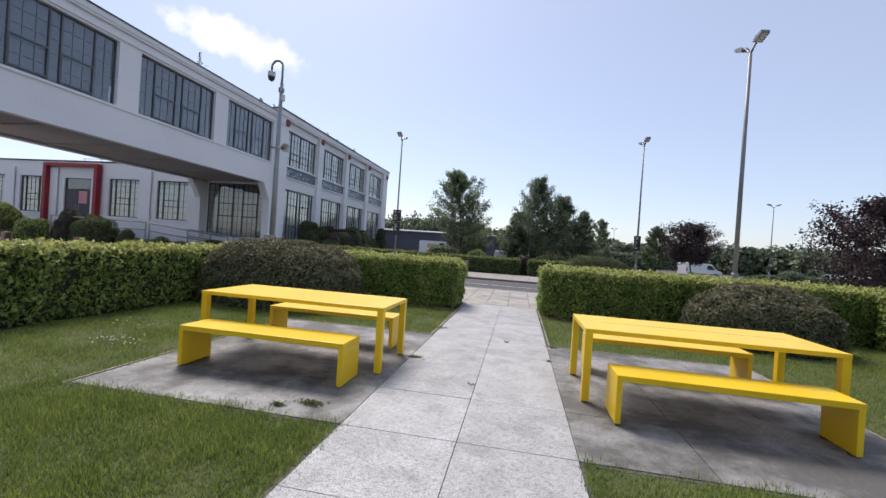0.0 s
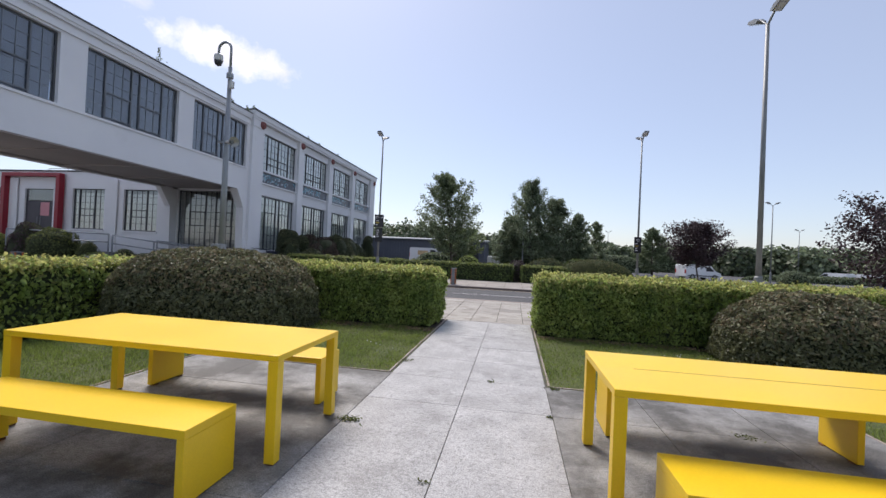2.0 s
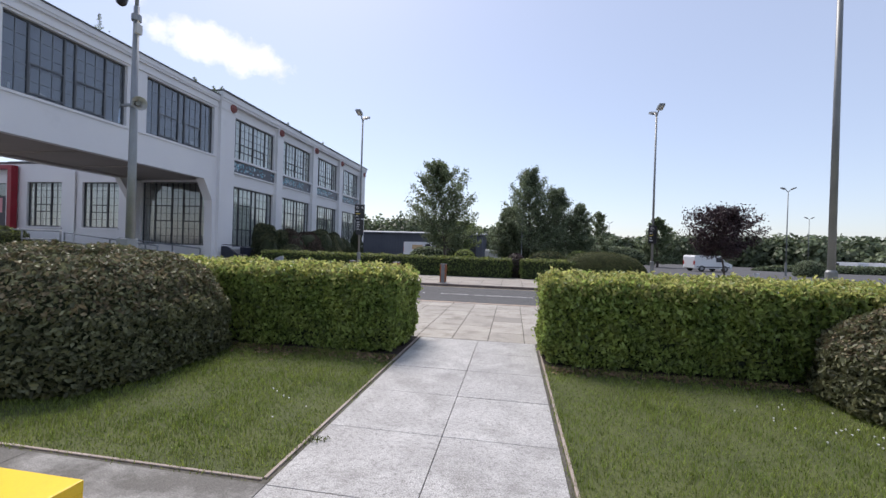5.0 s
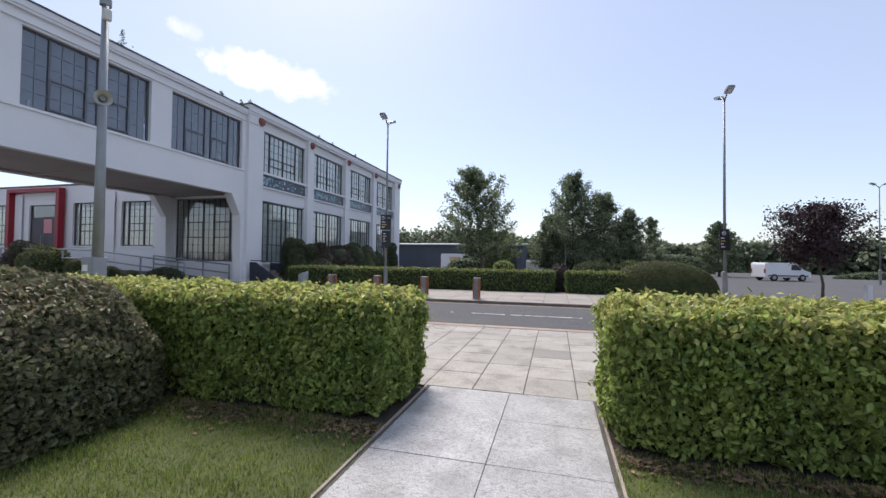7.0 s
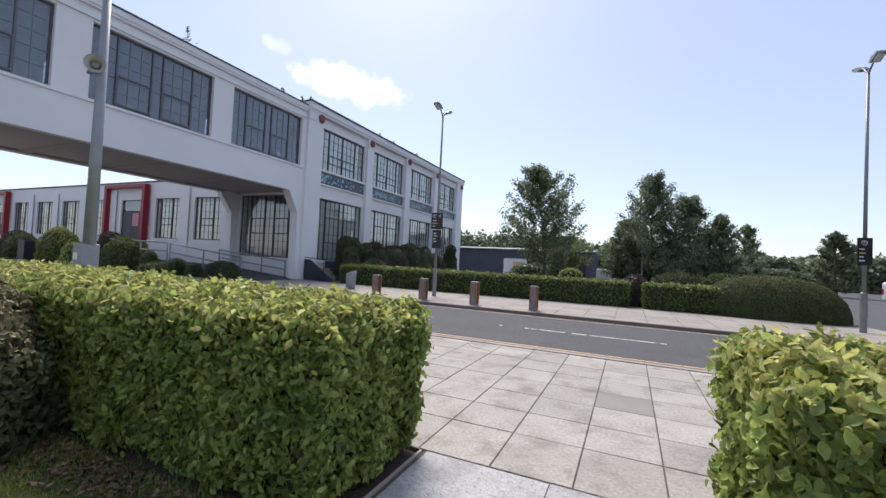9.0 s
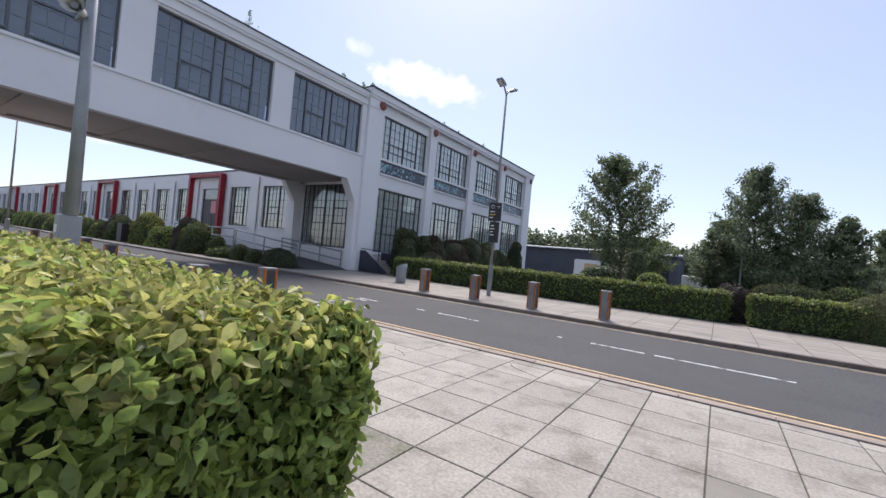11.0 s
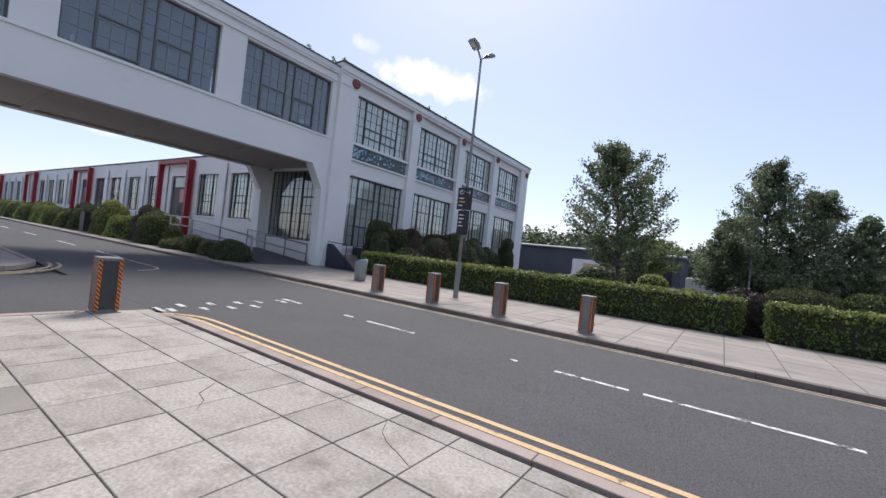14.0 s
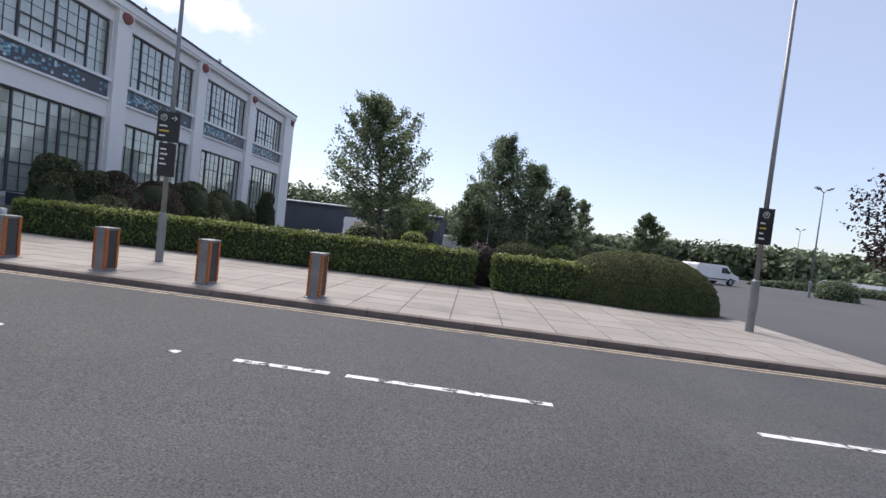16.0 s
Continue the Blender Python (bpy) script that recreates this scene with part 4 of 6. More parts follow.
def window(idx, loc, rz, w, h, cols, rows, thick, casement=None, glass="glass", panes=True, bars=0.018, bold=0.06, thin="steel_dark", recess=0.16, label="dark steel-framed window with small panes", blind=0.0, pane_backing=False):
    """A steel window in its opening: local x across, z up, facing -y; thick lists the columns after which a heavy mullion stands."""
    t = thing(f"window_{idx}", loc, label, "window", "steel windows", "structure", rz)
    y0, y1 = recess, recess + 0.07
    part("frame", boxes((0, w, y0, y1, 0, 0.07), (0, w, y0, y1, h - 0.07, h), (0, 0.07, y0, y1, 0.071, h - 0.071), (w - 0.07, w, y0, y1, 0.071, h - 0.071)), "steel_dark", t)
    cw, rh = (w - 0.14) / cols, (h - 0.14) / rows
    for c in thick:
        part("mullion", boxes((0.07 + c * cw - bold / 2, 0.07 + c * cw + bold / 2, y0 - 0.02, y1, 0.071, h - 0.071)), "steel_mid" if pane_backing else "steel_dark", t)
    bm = bmesh.new()
    for c in range(1, cols):
        if c not in thick:
            box(bm, 0.07 + c * cw - bars / 2, 0.07 + c * cw + bars / 2, y0 + 0.015, y1 - 0.012, 0.071, h - 0.071)
    for r_ in range(1, rows):
        box(bm, 0.071, w - 0.071, y0 + 0.017, y1 - 0.014, 0.07 + r_ * rh - bars / 2, 0.07 + r_ * rh + bars / 2)
    part("glazing_bars", bm, thin, t)
    for c0, c1, r0, r1 in casement or []:
        xa, xb, za, zb = 0.07 + c0 * cw, 0.07 + c1 * cw, 0.07 + r0 * rh, 0.07 + r1 * rh
        part("casement", boxes((xa, xb, y0 - 0.03, y0 + 0.014, za - 0.03, za + 0.03), (xa, xb, y0 - 0.03, y0 + 0.014, zb - 0.03, zb + 0.03), (xa, xa + 0.05, y0 - 0.03, y0 + 0.014, za + 0.031, zb - 0.031), (xb - 0.05, xb, y0 - 0.03, y0 + 0.014, za + 0.031, zb - 0.031)), "steel_mid" if pane_backing else "steel_dark", t)
    if panes:
        me = mesh_of(boxes((-cw / 2 + 0.004, cw / 2 - 0.004, -0.003, 0.003, -rh / 2 + 0.004, rh / 2 - 0.004)), "pane")
        me.materials.append(M[glass])
        for c in range(cols):
            for r_ in range(rows):
                p = piece("pane", me, t, (0.07 + (c + 0.5) * cw, y0 + 0.035, 0.07 + (r_ + 0.5) * rh))
                p.rotation_euler = (random.uniform(-0.006, 0.006), 0, random.uniform(-0.006, 0.006))
                p.visible_shadow = False
    else:
        p = part("pane", boxes((0.05, w - 0.05, y0 + 0.032, y0 + 0.038, 0.05, h - 0.05)), glass, t)
        p.visible_shadow = False
    if blind:
        bm = bmesh.new()
        n = int(w / 0.12)
        for k in range(n):
            x = 0.1 + (w - 0.2) * k / n
            box(bm, x, x + 0.125, y1 + 0.015 + 0.012 * (k % 2), y1 + 0.022 + 0.012 * (k % 2), 0.06, h * blind)
        part("blind", bm, "blind", t, "pale vertical blind")
    # grey sheet added behind the panes to stand for their blue-grey sky reflection
    if pane_backing:
        part("pane_backing", boxes((0.08, w - 0.08, y1 + 0.12, y1 + 0.13, 0.02, h - 0.02)), "pane_backing", t, "grey sheet added behind the panes, sky reflection put into its colour")
    return t


win = 1
for a, b in BR_WIN:
    window(win, (XF, a, 6.72), 90, b - a, 2.80, 11, 5, (2, 5, 6, 9), [(2, 5, 0.15, 2.2), (6, 9, 0.15, 2.2)], glass="glass_dark", label="wide dark steel window of the bridge", pane_backing=True, thin="steel_faint")
    win += 1
for a, b in BR_WIN:
    window(win, (XB, b, 6.72), 270, b - a, 2.80, 11, 5, (2, 5, 6, 9), glass="glass_dark", panes=False, label="steel window on the bridge's far side")
    win += 1
for y, w_, h_ in ((16.45, 0.09, 0.24), (17.55, 0.26, 0.20), (23.9, 0.16, 0.24), (25.1, 0.30, 0.34), (12.9, 0.22, 0.2)):
    it = thing("sill_carton", (XF - 0.30, y, 6.795), "small white carton standing inside the bridge window", "carton", "sill clutter")
    part("carton", boxes((-0.04, 0.04, -w_ / 2, w_ / 2, 0, h_), bevel=0.006), "plastic", it)
    part("flap", boxes((-0.038, 0.038, -w_ / 2 + 0.01, 0.0, h_ + 0.001, h_ + 0.006)), "ink", it)
for i, (a, b) in enumerate(BAYS):
    window(win, (XF, a, 6.90), 90, b - a, 2.62, 10, 5, (2, 5, 8), [(2, 5, 1, 2), (5, 8, 1, 2)], glass="glass", blind=0.98, label="upper steel window with a grid of panes")
    win += 1
    window(win, (XF, a, 1.15), 90, b - a, 3.93, 10, 7, (2, 5, 6, 9), [(2, 5, 2, 5), (6, 9, 2, 5)], blind=0.97, label="tall ground-floor steel window with pale blinds")
    win += 1
window(win, (-23.45, 27.2, 1.20), 0, 5.05, 3.95, 12, 8, (2, 5, 7, 10), [(2, 5, 3, 5), (7, 10, 3, 5)], label="large steel window under the bridge", recess=0.08)
win += 1

# ---- long single-storey wing ----
wing = thing("wing_building", (0, 0, 0), "long low white factory wing beside the road", "building", kind="structure")
WY = 26.9
slots = [-26.3 - 4.44 * i for i in range(36)]
doors = {2 + 5 * k for k in range(7)}
ops = []
for i, c in enumerate(slots):
    ops.append((c - 1.3, c + 1.3, [(0.9, 5.0)]) if i in doors else (c - 1.4, c + 1.4, [(2.12, 5.08)]))
bm = bmesh.new()
for a, b, c, d in wall_cells(-190, XB, -0.15, 6.3, ops):
    box(bm, a, b, WY, WY + 0.35, c, d)
part("wall", bm, "white", wing)
part("coping", boxes((-190, XB, WY - 0.06, WY + 0.45, 6.3, 6.41)), "coping", wing)
part("roof", boxes((-190, XB, WY + 0.45, 60, 6.1, 6.25)), "coping", wing)
part("partition", boxes((-190, XB, WY + 4, WY + 4.2, -0.1, 6.09)), "interior", wing)
part("floor", boxes((-190, XB, WY + 0.36, WY + 4, 0.4, 0.8)), "interior", wing)
part("plinth", boxes((-190, XB - 0.01, WY - 0.08, WY, -0.15, 1.9)), "white", wing)
for i, c in enumerate(slots):
    if i in doors:
        continue
    part("pilaster", boxes((c + 1.85, c + 2.6, WY - 0.14, WY - 0.081, -0.1, 5.75)), "white", wing)
    part("sill", boxes((c - 1.5, c + 1.5, WY - 0.1, WY, 2.0, 2.11)), "white", wing)
    near = i < 8
    window(win, (c - 1.4, WY, 2.12), 0, 2.8, 2.96, 6 if near else 4, 6 if near else 4, (1, 4) if near else (2,), [(1, 4, 2, 3)] if near else None, panes=False, blind=0.9, recess=0.12, bold=0.07, label="steel window of the low wing")
    win += 1
for k, i in enumerate(sorted(doors)):
    c = slots[i]
    p = thing("portal", (c - 0.25, WY, 0), "bright red square entrance portal frame", "portal", "red portals")
    part("post", boxes((-2.66, -2.32, -0.48, -0.09, -0.1, 5.86), bevel=0.02), "red", p)
    part("post", boxes((2.32, 2.66, -0.48, -0.09, -0.1, 5.86), bevel=0.02), "red", p)
    part("lintel", boxes((-2.655, 2.655, -0.475, -0.09, 5.862, 6.13), bevel=0.02), "red", p)
    d = thing(f"door_{k + 1}", (c, WY, 0.9), "dark double entrance door with a pink notice", "door", "entrance doors", "structure")
    part("leaf", boxes((-1.25, -0.01, 0.12, 0.18, 0, 3.2)), "door", d)
    part("leaf", boxes((0.01, 1.25, 0.12, 0.18, 0, 3.2)), "door", d)
    part("fanlight", boxes((-1.25, 1.25, 0.13, 0.15, 3.25, 4.05)), "glass_dark", d)
    part("frame", boxes((-1.3, -1.251, 0.1, 0.2, 0, 4.1), (1.251, 1.3, 0.1, 0.2, 0, 4.1), (-1.25, 1.25, 0.1, 0.2, 4.051, 4.1)), "steel_dark", d)
    for sx in (-0.14, 0.14):
        part("handle", tube(bmesh.new(), [(sx, 0.05, 0.8), (sx, 0.05, 2.0)], [0.022, 0.022], 8), "galv", d)
    part("notice", boxes((0.05, 0.85, 0.10, 0.118, 2.1, 3.1)), "pink", d, "pink paper notice")

# south block that carries the bridge's other end, and the red columns
south = thing("south_building", (0, 0, 0), "white building block that carries the bridge's end", "building", kind="structure")
part("wall", boxes((-40, XF, -30, -8.004, -0.15, 10.3)), "white", south)
c = thing("column", (-20.75, 11.78, 0), "thick glossy red round column under the bridge", "column", kind="structure")
part("shaft", lathe(bmesh.new(), [(0.56, -0.02), (0.56, 3.95), (0.58, 4.0)], 32), "red", c, smooth=True)
part("capital", lathe(bmesh.new(), [(0.58, 4.001), (0.66, 4.15), (0.68, 5.2), (0.60, 5.36)], 32), "red", c, smooth=True)

# ---- seats on the pads ----


def table(name, loc, w, d, h, label, seam=False):
    t = thing(name, loc, label, "table", "yellow picnic tables")
    part("tabletop", boxes((-w / 2, w / 2, -d / 2, d / 2, h - 0.045, h), bevel=0.004), "yellow", t)
    seam and part("seam", boxes((-w / 2 + 0.25, w / 2 - 0.25, 0.02, 0.024, h - 0.001, h + 0.0012)), "rust", t, "thin dark seam in the top")
    for sx in (-1, 1):
        for sy in (-1, 1):
            cx, cy = sx * (w / 2 - 0.04), sy * (d / 2 - 0.04)
            part("leg", boxes((cx - 0.038, cx + 0.038, cy - 0.038, cy + 0.038, 0.012, h - 0.046), bevel=0.004), "yellow", t)
            part("foot", boxes((cx - 0.03, cx + 0.03, cy - 0.03, cy + 0.03, 0, 0.0118)), "rust", t)
    return t


def bench(name, loc, w, d, h, label):
    t = thing(name, loc, label, "bench", "yellow benches")
    part("seat", boxes((-w / 2, w / 2, -d / 2, d / 2, h - 0.055, h), bevel=0.004), "yellow", t)
    for sx in (-1, 1):
        a, b = sorted((sx * (w / 2 - 0.001), sx * (w / 2 - 0.052)))
        part("side_panel", boxes((a, b, -d / 2 + 0.001, d / 2 - 0.001, 0.012, h - 0.0555), bevel=0.003), "yellow", t)
        for sy in (-1, 1):
            c = sx * (w / 2 - 0.04)
            part("foot", boxes((c - 0.025, c + 0.025, sy * (d / 2 - 0.05) - 0.025, sy * (d / 2 - 0.05) + 0.025, 0, 0.0118)), "rust", t)
    return t


table("picnic_table", (-2.64, 4.92, 0), 2.36, 0.98, 0.76, "yellow painted steel picnic table on the concrete pad")
table("picnic_table", (1.90, 4.92, 0), 2.36, 1.02, 0.76, "yellow painted steel picnic table with a seam along its top", True)
bench("bench", (-2.64, 4.10, 0), 1.92, 0.44, 0.45, "yellow steel bench with closed panel ends")
bench("bench", (-2.64, 5.75, 0), 1.92, 0.42, 0.45, "yellow steel bench with closed panel ends")
bench("bench", (1.90, 4.13, 0), 1.92, 0.42, 0.45, "yellow steel bench with closed panel ends")
bench("bench", (1.90, 5.78, 0), 1.92, 0.42, 0.45, "yellow steel bench with closed panel ends")

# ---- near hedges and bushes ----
hedge("hedge", -8.4, -1.445, 10.02, 11.46, 1.19, 4700, 0.064, "clipped bright green beech hedge with yellowish upper leaves", "garden hedges", sides="xXyYZ", over=0.26)
hedge("hedge", 0.58, 9.0, 10.02, 11.46, 1.19, 4500, 0.064, "clipped bright green beech hedge with yellowish upper leaves", "garden hedges", sides="xXyYZ", over=0.26)
hedge("hedge", -8.0, -6.7, -6.0, 9.9, 1.15, 1300, 0.075, "clipped green beech hedge along the lawn", "garden hedges", sides="XYZ")
hedge("hedge", 7.2, 8.4, -6.0, 9.9, 1.15, 900, 0.075, "clipped green beech hedge along the lawn", "garden hedges", sides="xYZ")
dome_bush("dome_bush", -5.35, 8.75, 1.72, 1.45, 1.41, 2600, 0.06, "rounded dark evergreen shrub with brownish tips", "garden bushes", ("laurel", "laurel_tip"), power=3.0)
dome_bush("dome_bush", 4.75, 9.2, 1.32, 1.15, 1.14, 2600, 0.06, "rounded dark evergreen shrub with brownish tips", "garden bushes", ("laurel", "laurel_tip"), power=2.5)

# ---- bollards ----


def bollard(loc):
    t = thing("bollard", loc, "square grey steel bollard with orange and black chevron tape", "bollard", "bollards")
    w, d, h = 0.125, 0.145, 0.82
    part("body", boxes((-w + 0.025, w - 0.025, -d, d, 0, h - 0.03), bevel=0.004), "bollard", t)
    part("cap", boxes((-w - 0.004, w + 0.004, -d - 0.004, d + 0.004, h - 0.029, h), bevel=0.005), "bollard", t)
    for sx in (-1, 1):
        part("panel", boxes((min(sx * (w - 0.024), sx * (w - 0.014)), max(sx * (w - 0.024), sx * (w - 0.014)), -d + 0.055, d - 0.055, 0.05, h - 0.05)), "bollard_in", t)
        for sy in (-1, 1):
            y0, y1 = sorted((sy * (d - 0.046), sy * (d + 0.0035)))
            x0, x1 = sorted((sx * (w - 0.045), sx * w))
            part("reflective_strip", boxes((x0, x1, y0, y1, 0.03, h - 0.031)), "chevron", t, "orange and black chevron tape")
    part("base_plate", boxes((-w - 0.03, w + 0.03, -d - 0.03, d + 0.03, -0.004, 0.012)), "galv", t)
    return t


first_bollard = bollard((-2.81, 22.05, 0))
for x, y in ((-4.93, 22.05), (-6.98, 22.05), (-9.11, 22.1), (-8.31, 13.82), (-7.98, 15.05), (-14.43, 13.5), (-15.31, 14.6), (-19.5, 15.1), (-23.8, 15.2), (-27.0, 15.2)):
    copy_thing(first_bollard, pose(x, y, 0, 0, 0, random.uniform(-4, 4)))

# ---- lamp posts ----


def lamp_post(name, loc, h, low, label, rz=0.0, r0=0.085, r1=0.052, style="slab"):
    t = thing(name, loc, label, "street lamp", "street lamps", rz=rz)
    part("base_sleeve", lathe(bmesh.new(), [(r0 * 1.03, 0), (r0, 0.02), (r0, low - 0.04), (r1 * 1.1, low)], 16), "pole", t, smooth=False)
    part("pole", tube(bmesh.new(), [(0, 0, low - 0.01), (0, 0, h - 0.25)], [r1 * 1.05, r1 * 0.72], 14), "pole", t, smooth=True)
    part("access_door", boxes((-0.035, 0.035, -r0 - 0.004, -r0 + 0.02, 0.45, 0.85)), "pole", t)
    for s in (-1, 1):
        part("arm", tube(bmesh.new(), [(0, 0, h - 0.3), (s * 0.06, 0, h - 0.22), (s * 0.30, 0, h + 0.02)], [0.032, 0.03, 0.026], 8), "pole", t, smooth=True)
        bm = bmesh.new()
        prism(bm, [(s * 0.22, h - 0.05), (s * 0.30, h - 0.09), (s * 0.62, h + 0.05), (s * 0.60, h + 0.13), (s * 0.34, h + 0.07)], "y", -0.12, 0.12)
        hd = part("lamp_head", bm, "pole", t)
        bm = bmesh.new()
        prism(bm, [(s * 0.31, h - 0.091), (s * 0.60, h + 0.036), (s * 0.60, h + 0.030), (s * 0.31, h - 0.098)], "y", -0.09, 0.09)
        part("lens", bm, "lens", hd)
    return t


lamp_a = lamp_post("street_lamp", (-7.46, 24.0, 0), 8.0, 1.17, "grey double-headed street lamp with a parking sign", rz=86)
lamp_b = lamp_post("street_lamp", (6.45, 24.6, 0), 8.1, 1.2, "grey double-headed street lamp with a parking sign", rz=94)
lamp_c = lamp_post("street_lamp", (6.47, 13.9, 0), 8.25, 1.3, "tall grey double-headed street lamp beside the garden", rz=97, r0=0.10, r1=0.065)
lamp_post("street_lamp", (24.9, 46.8, -0.1), 8.0, 1.2, "grey double-armed car park lamp", r0=0.09)
lamp_post("street_lamp", (43.3, 73.3, -0.1), 7.7, 1.2, "grey double-armed car park lamp", r0=0.09)
lamp_post("street_lamp", (-31, 14.9, 0), 6.6, 1.2, "slim grey lamp column by the pavement", r0=0.1)
for k in range(3):
    lamp_post("street_lamp", (-49 - 17 * k, 14.0, 0), 8.0, 1.2, "grey double-armed street lamp along the road", rz=90)
lamp_post("street_lamp", (20, 95, -0.1), 8.0, 1.2, "grey double-armed car park lamp")


def sign(name, lamp_pos, z0, z1, w, n_bars, top_p, arrow, label):
    t = thing(name, (lamp_pos[0], lamp_pos[1] - 0.10, z0), label, "sign", "parking signs", rz=8)
    h = z1 - z0
    part("board", boxes((-w / 2, w / 2, -0.02, 0.02, 0, h), bevel=0.004), "sign", t)
    part("bracket", boxes((-0.07, 0.07, 0.0205, 0.1, h * 0.25, h * 0.3), (-0.07, 0.07, 0.0205, 0.1, h * 0.7, h * 0.75)), "galv", t)
    if top_p:
        ring = bmesh.new()
        pz, px = h - 0.15, (-w * 0.22 if arrow else -w * 0.05)
        n = 28
        for k in range(n):
            a0, a1 = 2 * math.pi * k / n, 2 * math.pi * (k + 1) / n
            prism(ring, [(px + 0.075 * math.cos(a0), pz + 0.075 * math.sin(a0)), (px + 0.062 * math.cos(a0), pz + 0.062 * math.sin(a0)), (px + 0.062 * math.cos(a1), pz + 0.062 * math.sin(a1)), (px + 0.075 * math.cos(a1), pz + 0.075 * math.sin(a1))], "y", -0.023, -0.0203)
        part("ring", ring, "ink", t)
        cu = bpy.data.curves.new("letter", "FONT")
        cu.body, cu.size, cu.align_x, cu.align_y, cu.extrude = "P", 0.115, "CENTER", "CENTER", 0.001
        cu.materials.append(M["ink"])
        lt = new("letter", cu)
        lt.parent = t
        lt.matrix_basis = pose(px, -0.0225, pz, 90, 0, 0)
        if arrow:
            bm = boxes((0.06, 0.19, -0.023, -0.0203, pz - 0.007, pz + 0.007))
            prism(bm, [(0.192, pz + 0.008), (0.192, pz - 0.008), (0.14, pz - 0.06), (0.13, pz - 0.05)], "y", -0.023, -0.0203)
            prism(bm, [(0.192, pz + 0.008), (0.192, pz - 0.008), (0.13, pz + 0.05), (0.14, pz + 0.06)], "y", -0.0231, -0.0204)
            part("arrow", bm, "ink", t)
    for k in range(n_bars):
        z = (h - 0.36 if top_p else h - 0.16) - k * 0.115
        ln = (0.62, 0.78, 0.5, 0.7)[k % 4] * w
        mname = "ink_y" if (top_p and k == 1) else "ink"
        part("text_line", boxes((-w * 0.38, -w * 0.38 + ln * 0.55, -0.023, -0.0203, z, z + 0.035)), mname, t)
    return t


sign("parking_sign", (-7.44, 24.0), 2.84, 3.54, 0.50, 3, True, True, "black parking direction sign with white lettering")
sign("parking_sign", (-7.42, 24.0), 2.02, 2.80, 0.38, 4, False, False, "narrow black information sign with small lettering")
sign("parking_sign", (6.41, 24.6), 2.0, 2.82, 0.36, 4, True, False, "black parking sign with white and yellow lettering")

# ---- camera pole ----
cp = thing("cctv_pole", (-7.77, 11.82, 0), "pale grey camera pole with a horn loudspeaker", "camera pole")
part("cabinet", boxes((-0.22, 0.07, -0.12, 0.12, 0, 1.50), bevel=0.015), "galv", cp, "grey steel cabinet at the foot")
part("plate", boxes((-0.18, -0.06, -0.125, -0.121, 1.25, 1.36)), "ink", cp)
part("pole", tube(bmesh.new(), [(0, 0, 1.5), (0, 0, 3.2), (0, 0, 6.35)], [0.088, 0.075, 0.052], 16), "galv", cp, smooth=True)
part("collar", lathe(bmesh.new(), [(0.09, 6.05), (0.09, 6.17), (0.07, 6.19)], 14), "galv", cp)
pts = [(0, 0, 6.3)] + [(-0.02 - 0.19 + 0.19 * math.cos(radians(a)) + 0.02, 0, 6.86 + 0.19 * math.sin(radians(a))) for a in range(0, 181, 20)] + [(-0.38, 0, 6.72)]
part("swan_neck", tube(bmesh.new(), pts, [0.035] * len(pts), 10), "galv", cp, smooth=True)
dm = part("dome_camera", lathe(bmesh.new(), [(0.05, 6.74), (0.11, 6.70), (0.12, 6.58), (0.115, 6.54)], 16, (-0.38, 0)), "plastic", cp, "hanging dome camera")
part("dome", lathe(bmesh.new(), [(0.03, 6.40), (0.085, 6.44), (0.105, 6.50), (0.108, 6.538)], 16, (-0.38, 0)), "smoke", dm)
hb = bmesh.new()
hd = Vector((0.86, -0.5, -0.12)).normalized()
o = Vector((0.1, -0.1, 4.26))
tube(hb, [o, o + hd * 0.10, o + hd * 0.22, o + hd * 0.34, o + hd * 0.42], [0.045, 0.05, 0.065, 0.10, 0.135], 18, cap=False)
tube(hb, [o + hd * 0.415, o + hd * 0.34, o + hd * 0.2], [0.125, 0.09, 0.03], 18, cap=False)
part("horn", hb, "plastic", cp, "pale horn loudspeaker", smooth=True)
part("horn_throat", tube(bmesh.new(), [o + hd * 0.18, o + hd * 0.33], [0.05, 0.045], 12), "pole", cp)
part("bracket", boxes((-0.2, 0.16, -0.12, -0.07, 4.24, 4.29), bevel=0.004), "galv", cp)
part("sensor", boxes((0.06, 0.14, -0.1, 0.02, 5.75, 5.95), bevel=0.01), "plastic", cp)

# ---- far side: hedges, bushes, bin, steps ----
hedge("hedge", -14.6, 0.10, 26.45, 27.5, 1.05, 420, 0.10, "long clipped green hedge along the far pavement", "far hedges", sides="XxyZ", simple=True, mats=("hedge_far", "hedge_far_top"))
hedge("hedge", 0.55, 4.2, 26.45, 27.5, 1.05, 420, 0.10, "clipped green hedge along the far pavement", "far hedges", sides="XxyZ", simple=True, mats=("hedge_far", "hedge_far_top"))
dome_bush("clipped_mound", 4.85, 27.3, 2.3, 1.35, 1.55, 4600, 0.042, "large clipped yew mound, brownish top with sunlight put into its colour", "far hedges", ("yew", "yew_top"), power=2.35, simple=True, tip_share=0.3, wild=0.5, lumps=0.02)
dome_bush("shrub", 0.33, 27.75, 0.5, 0.5, 1.15, 700, 0.09, "dark purple shrub in the gap between the hedges", "far hedges", ("tree_red", "shrub_brown"), simple=True, lumps=0.1)
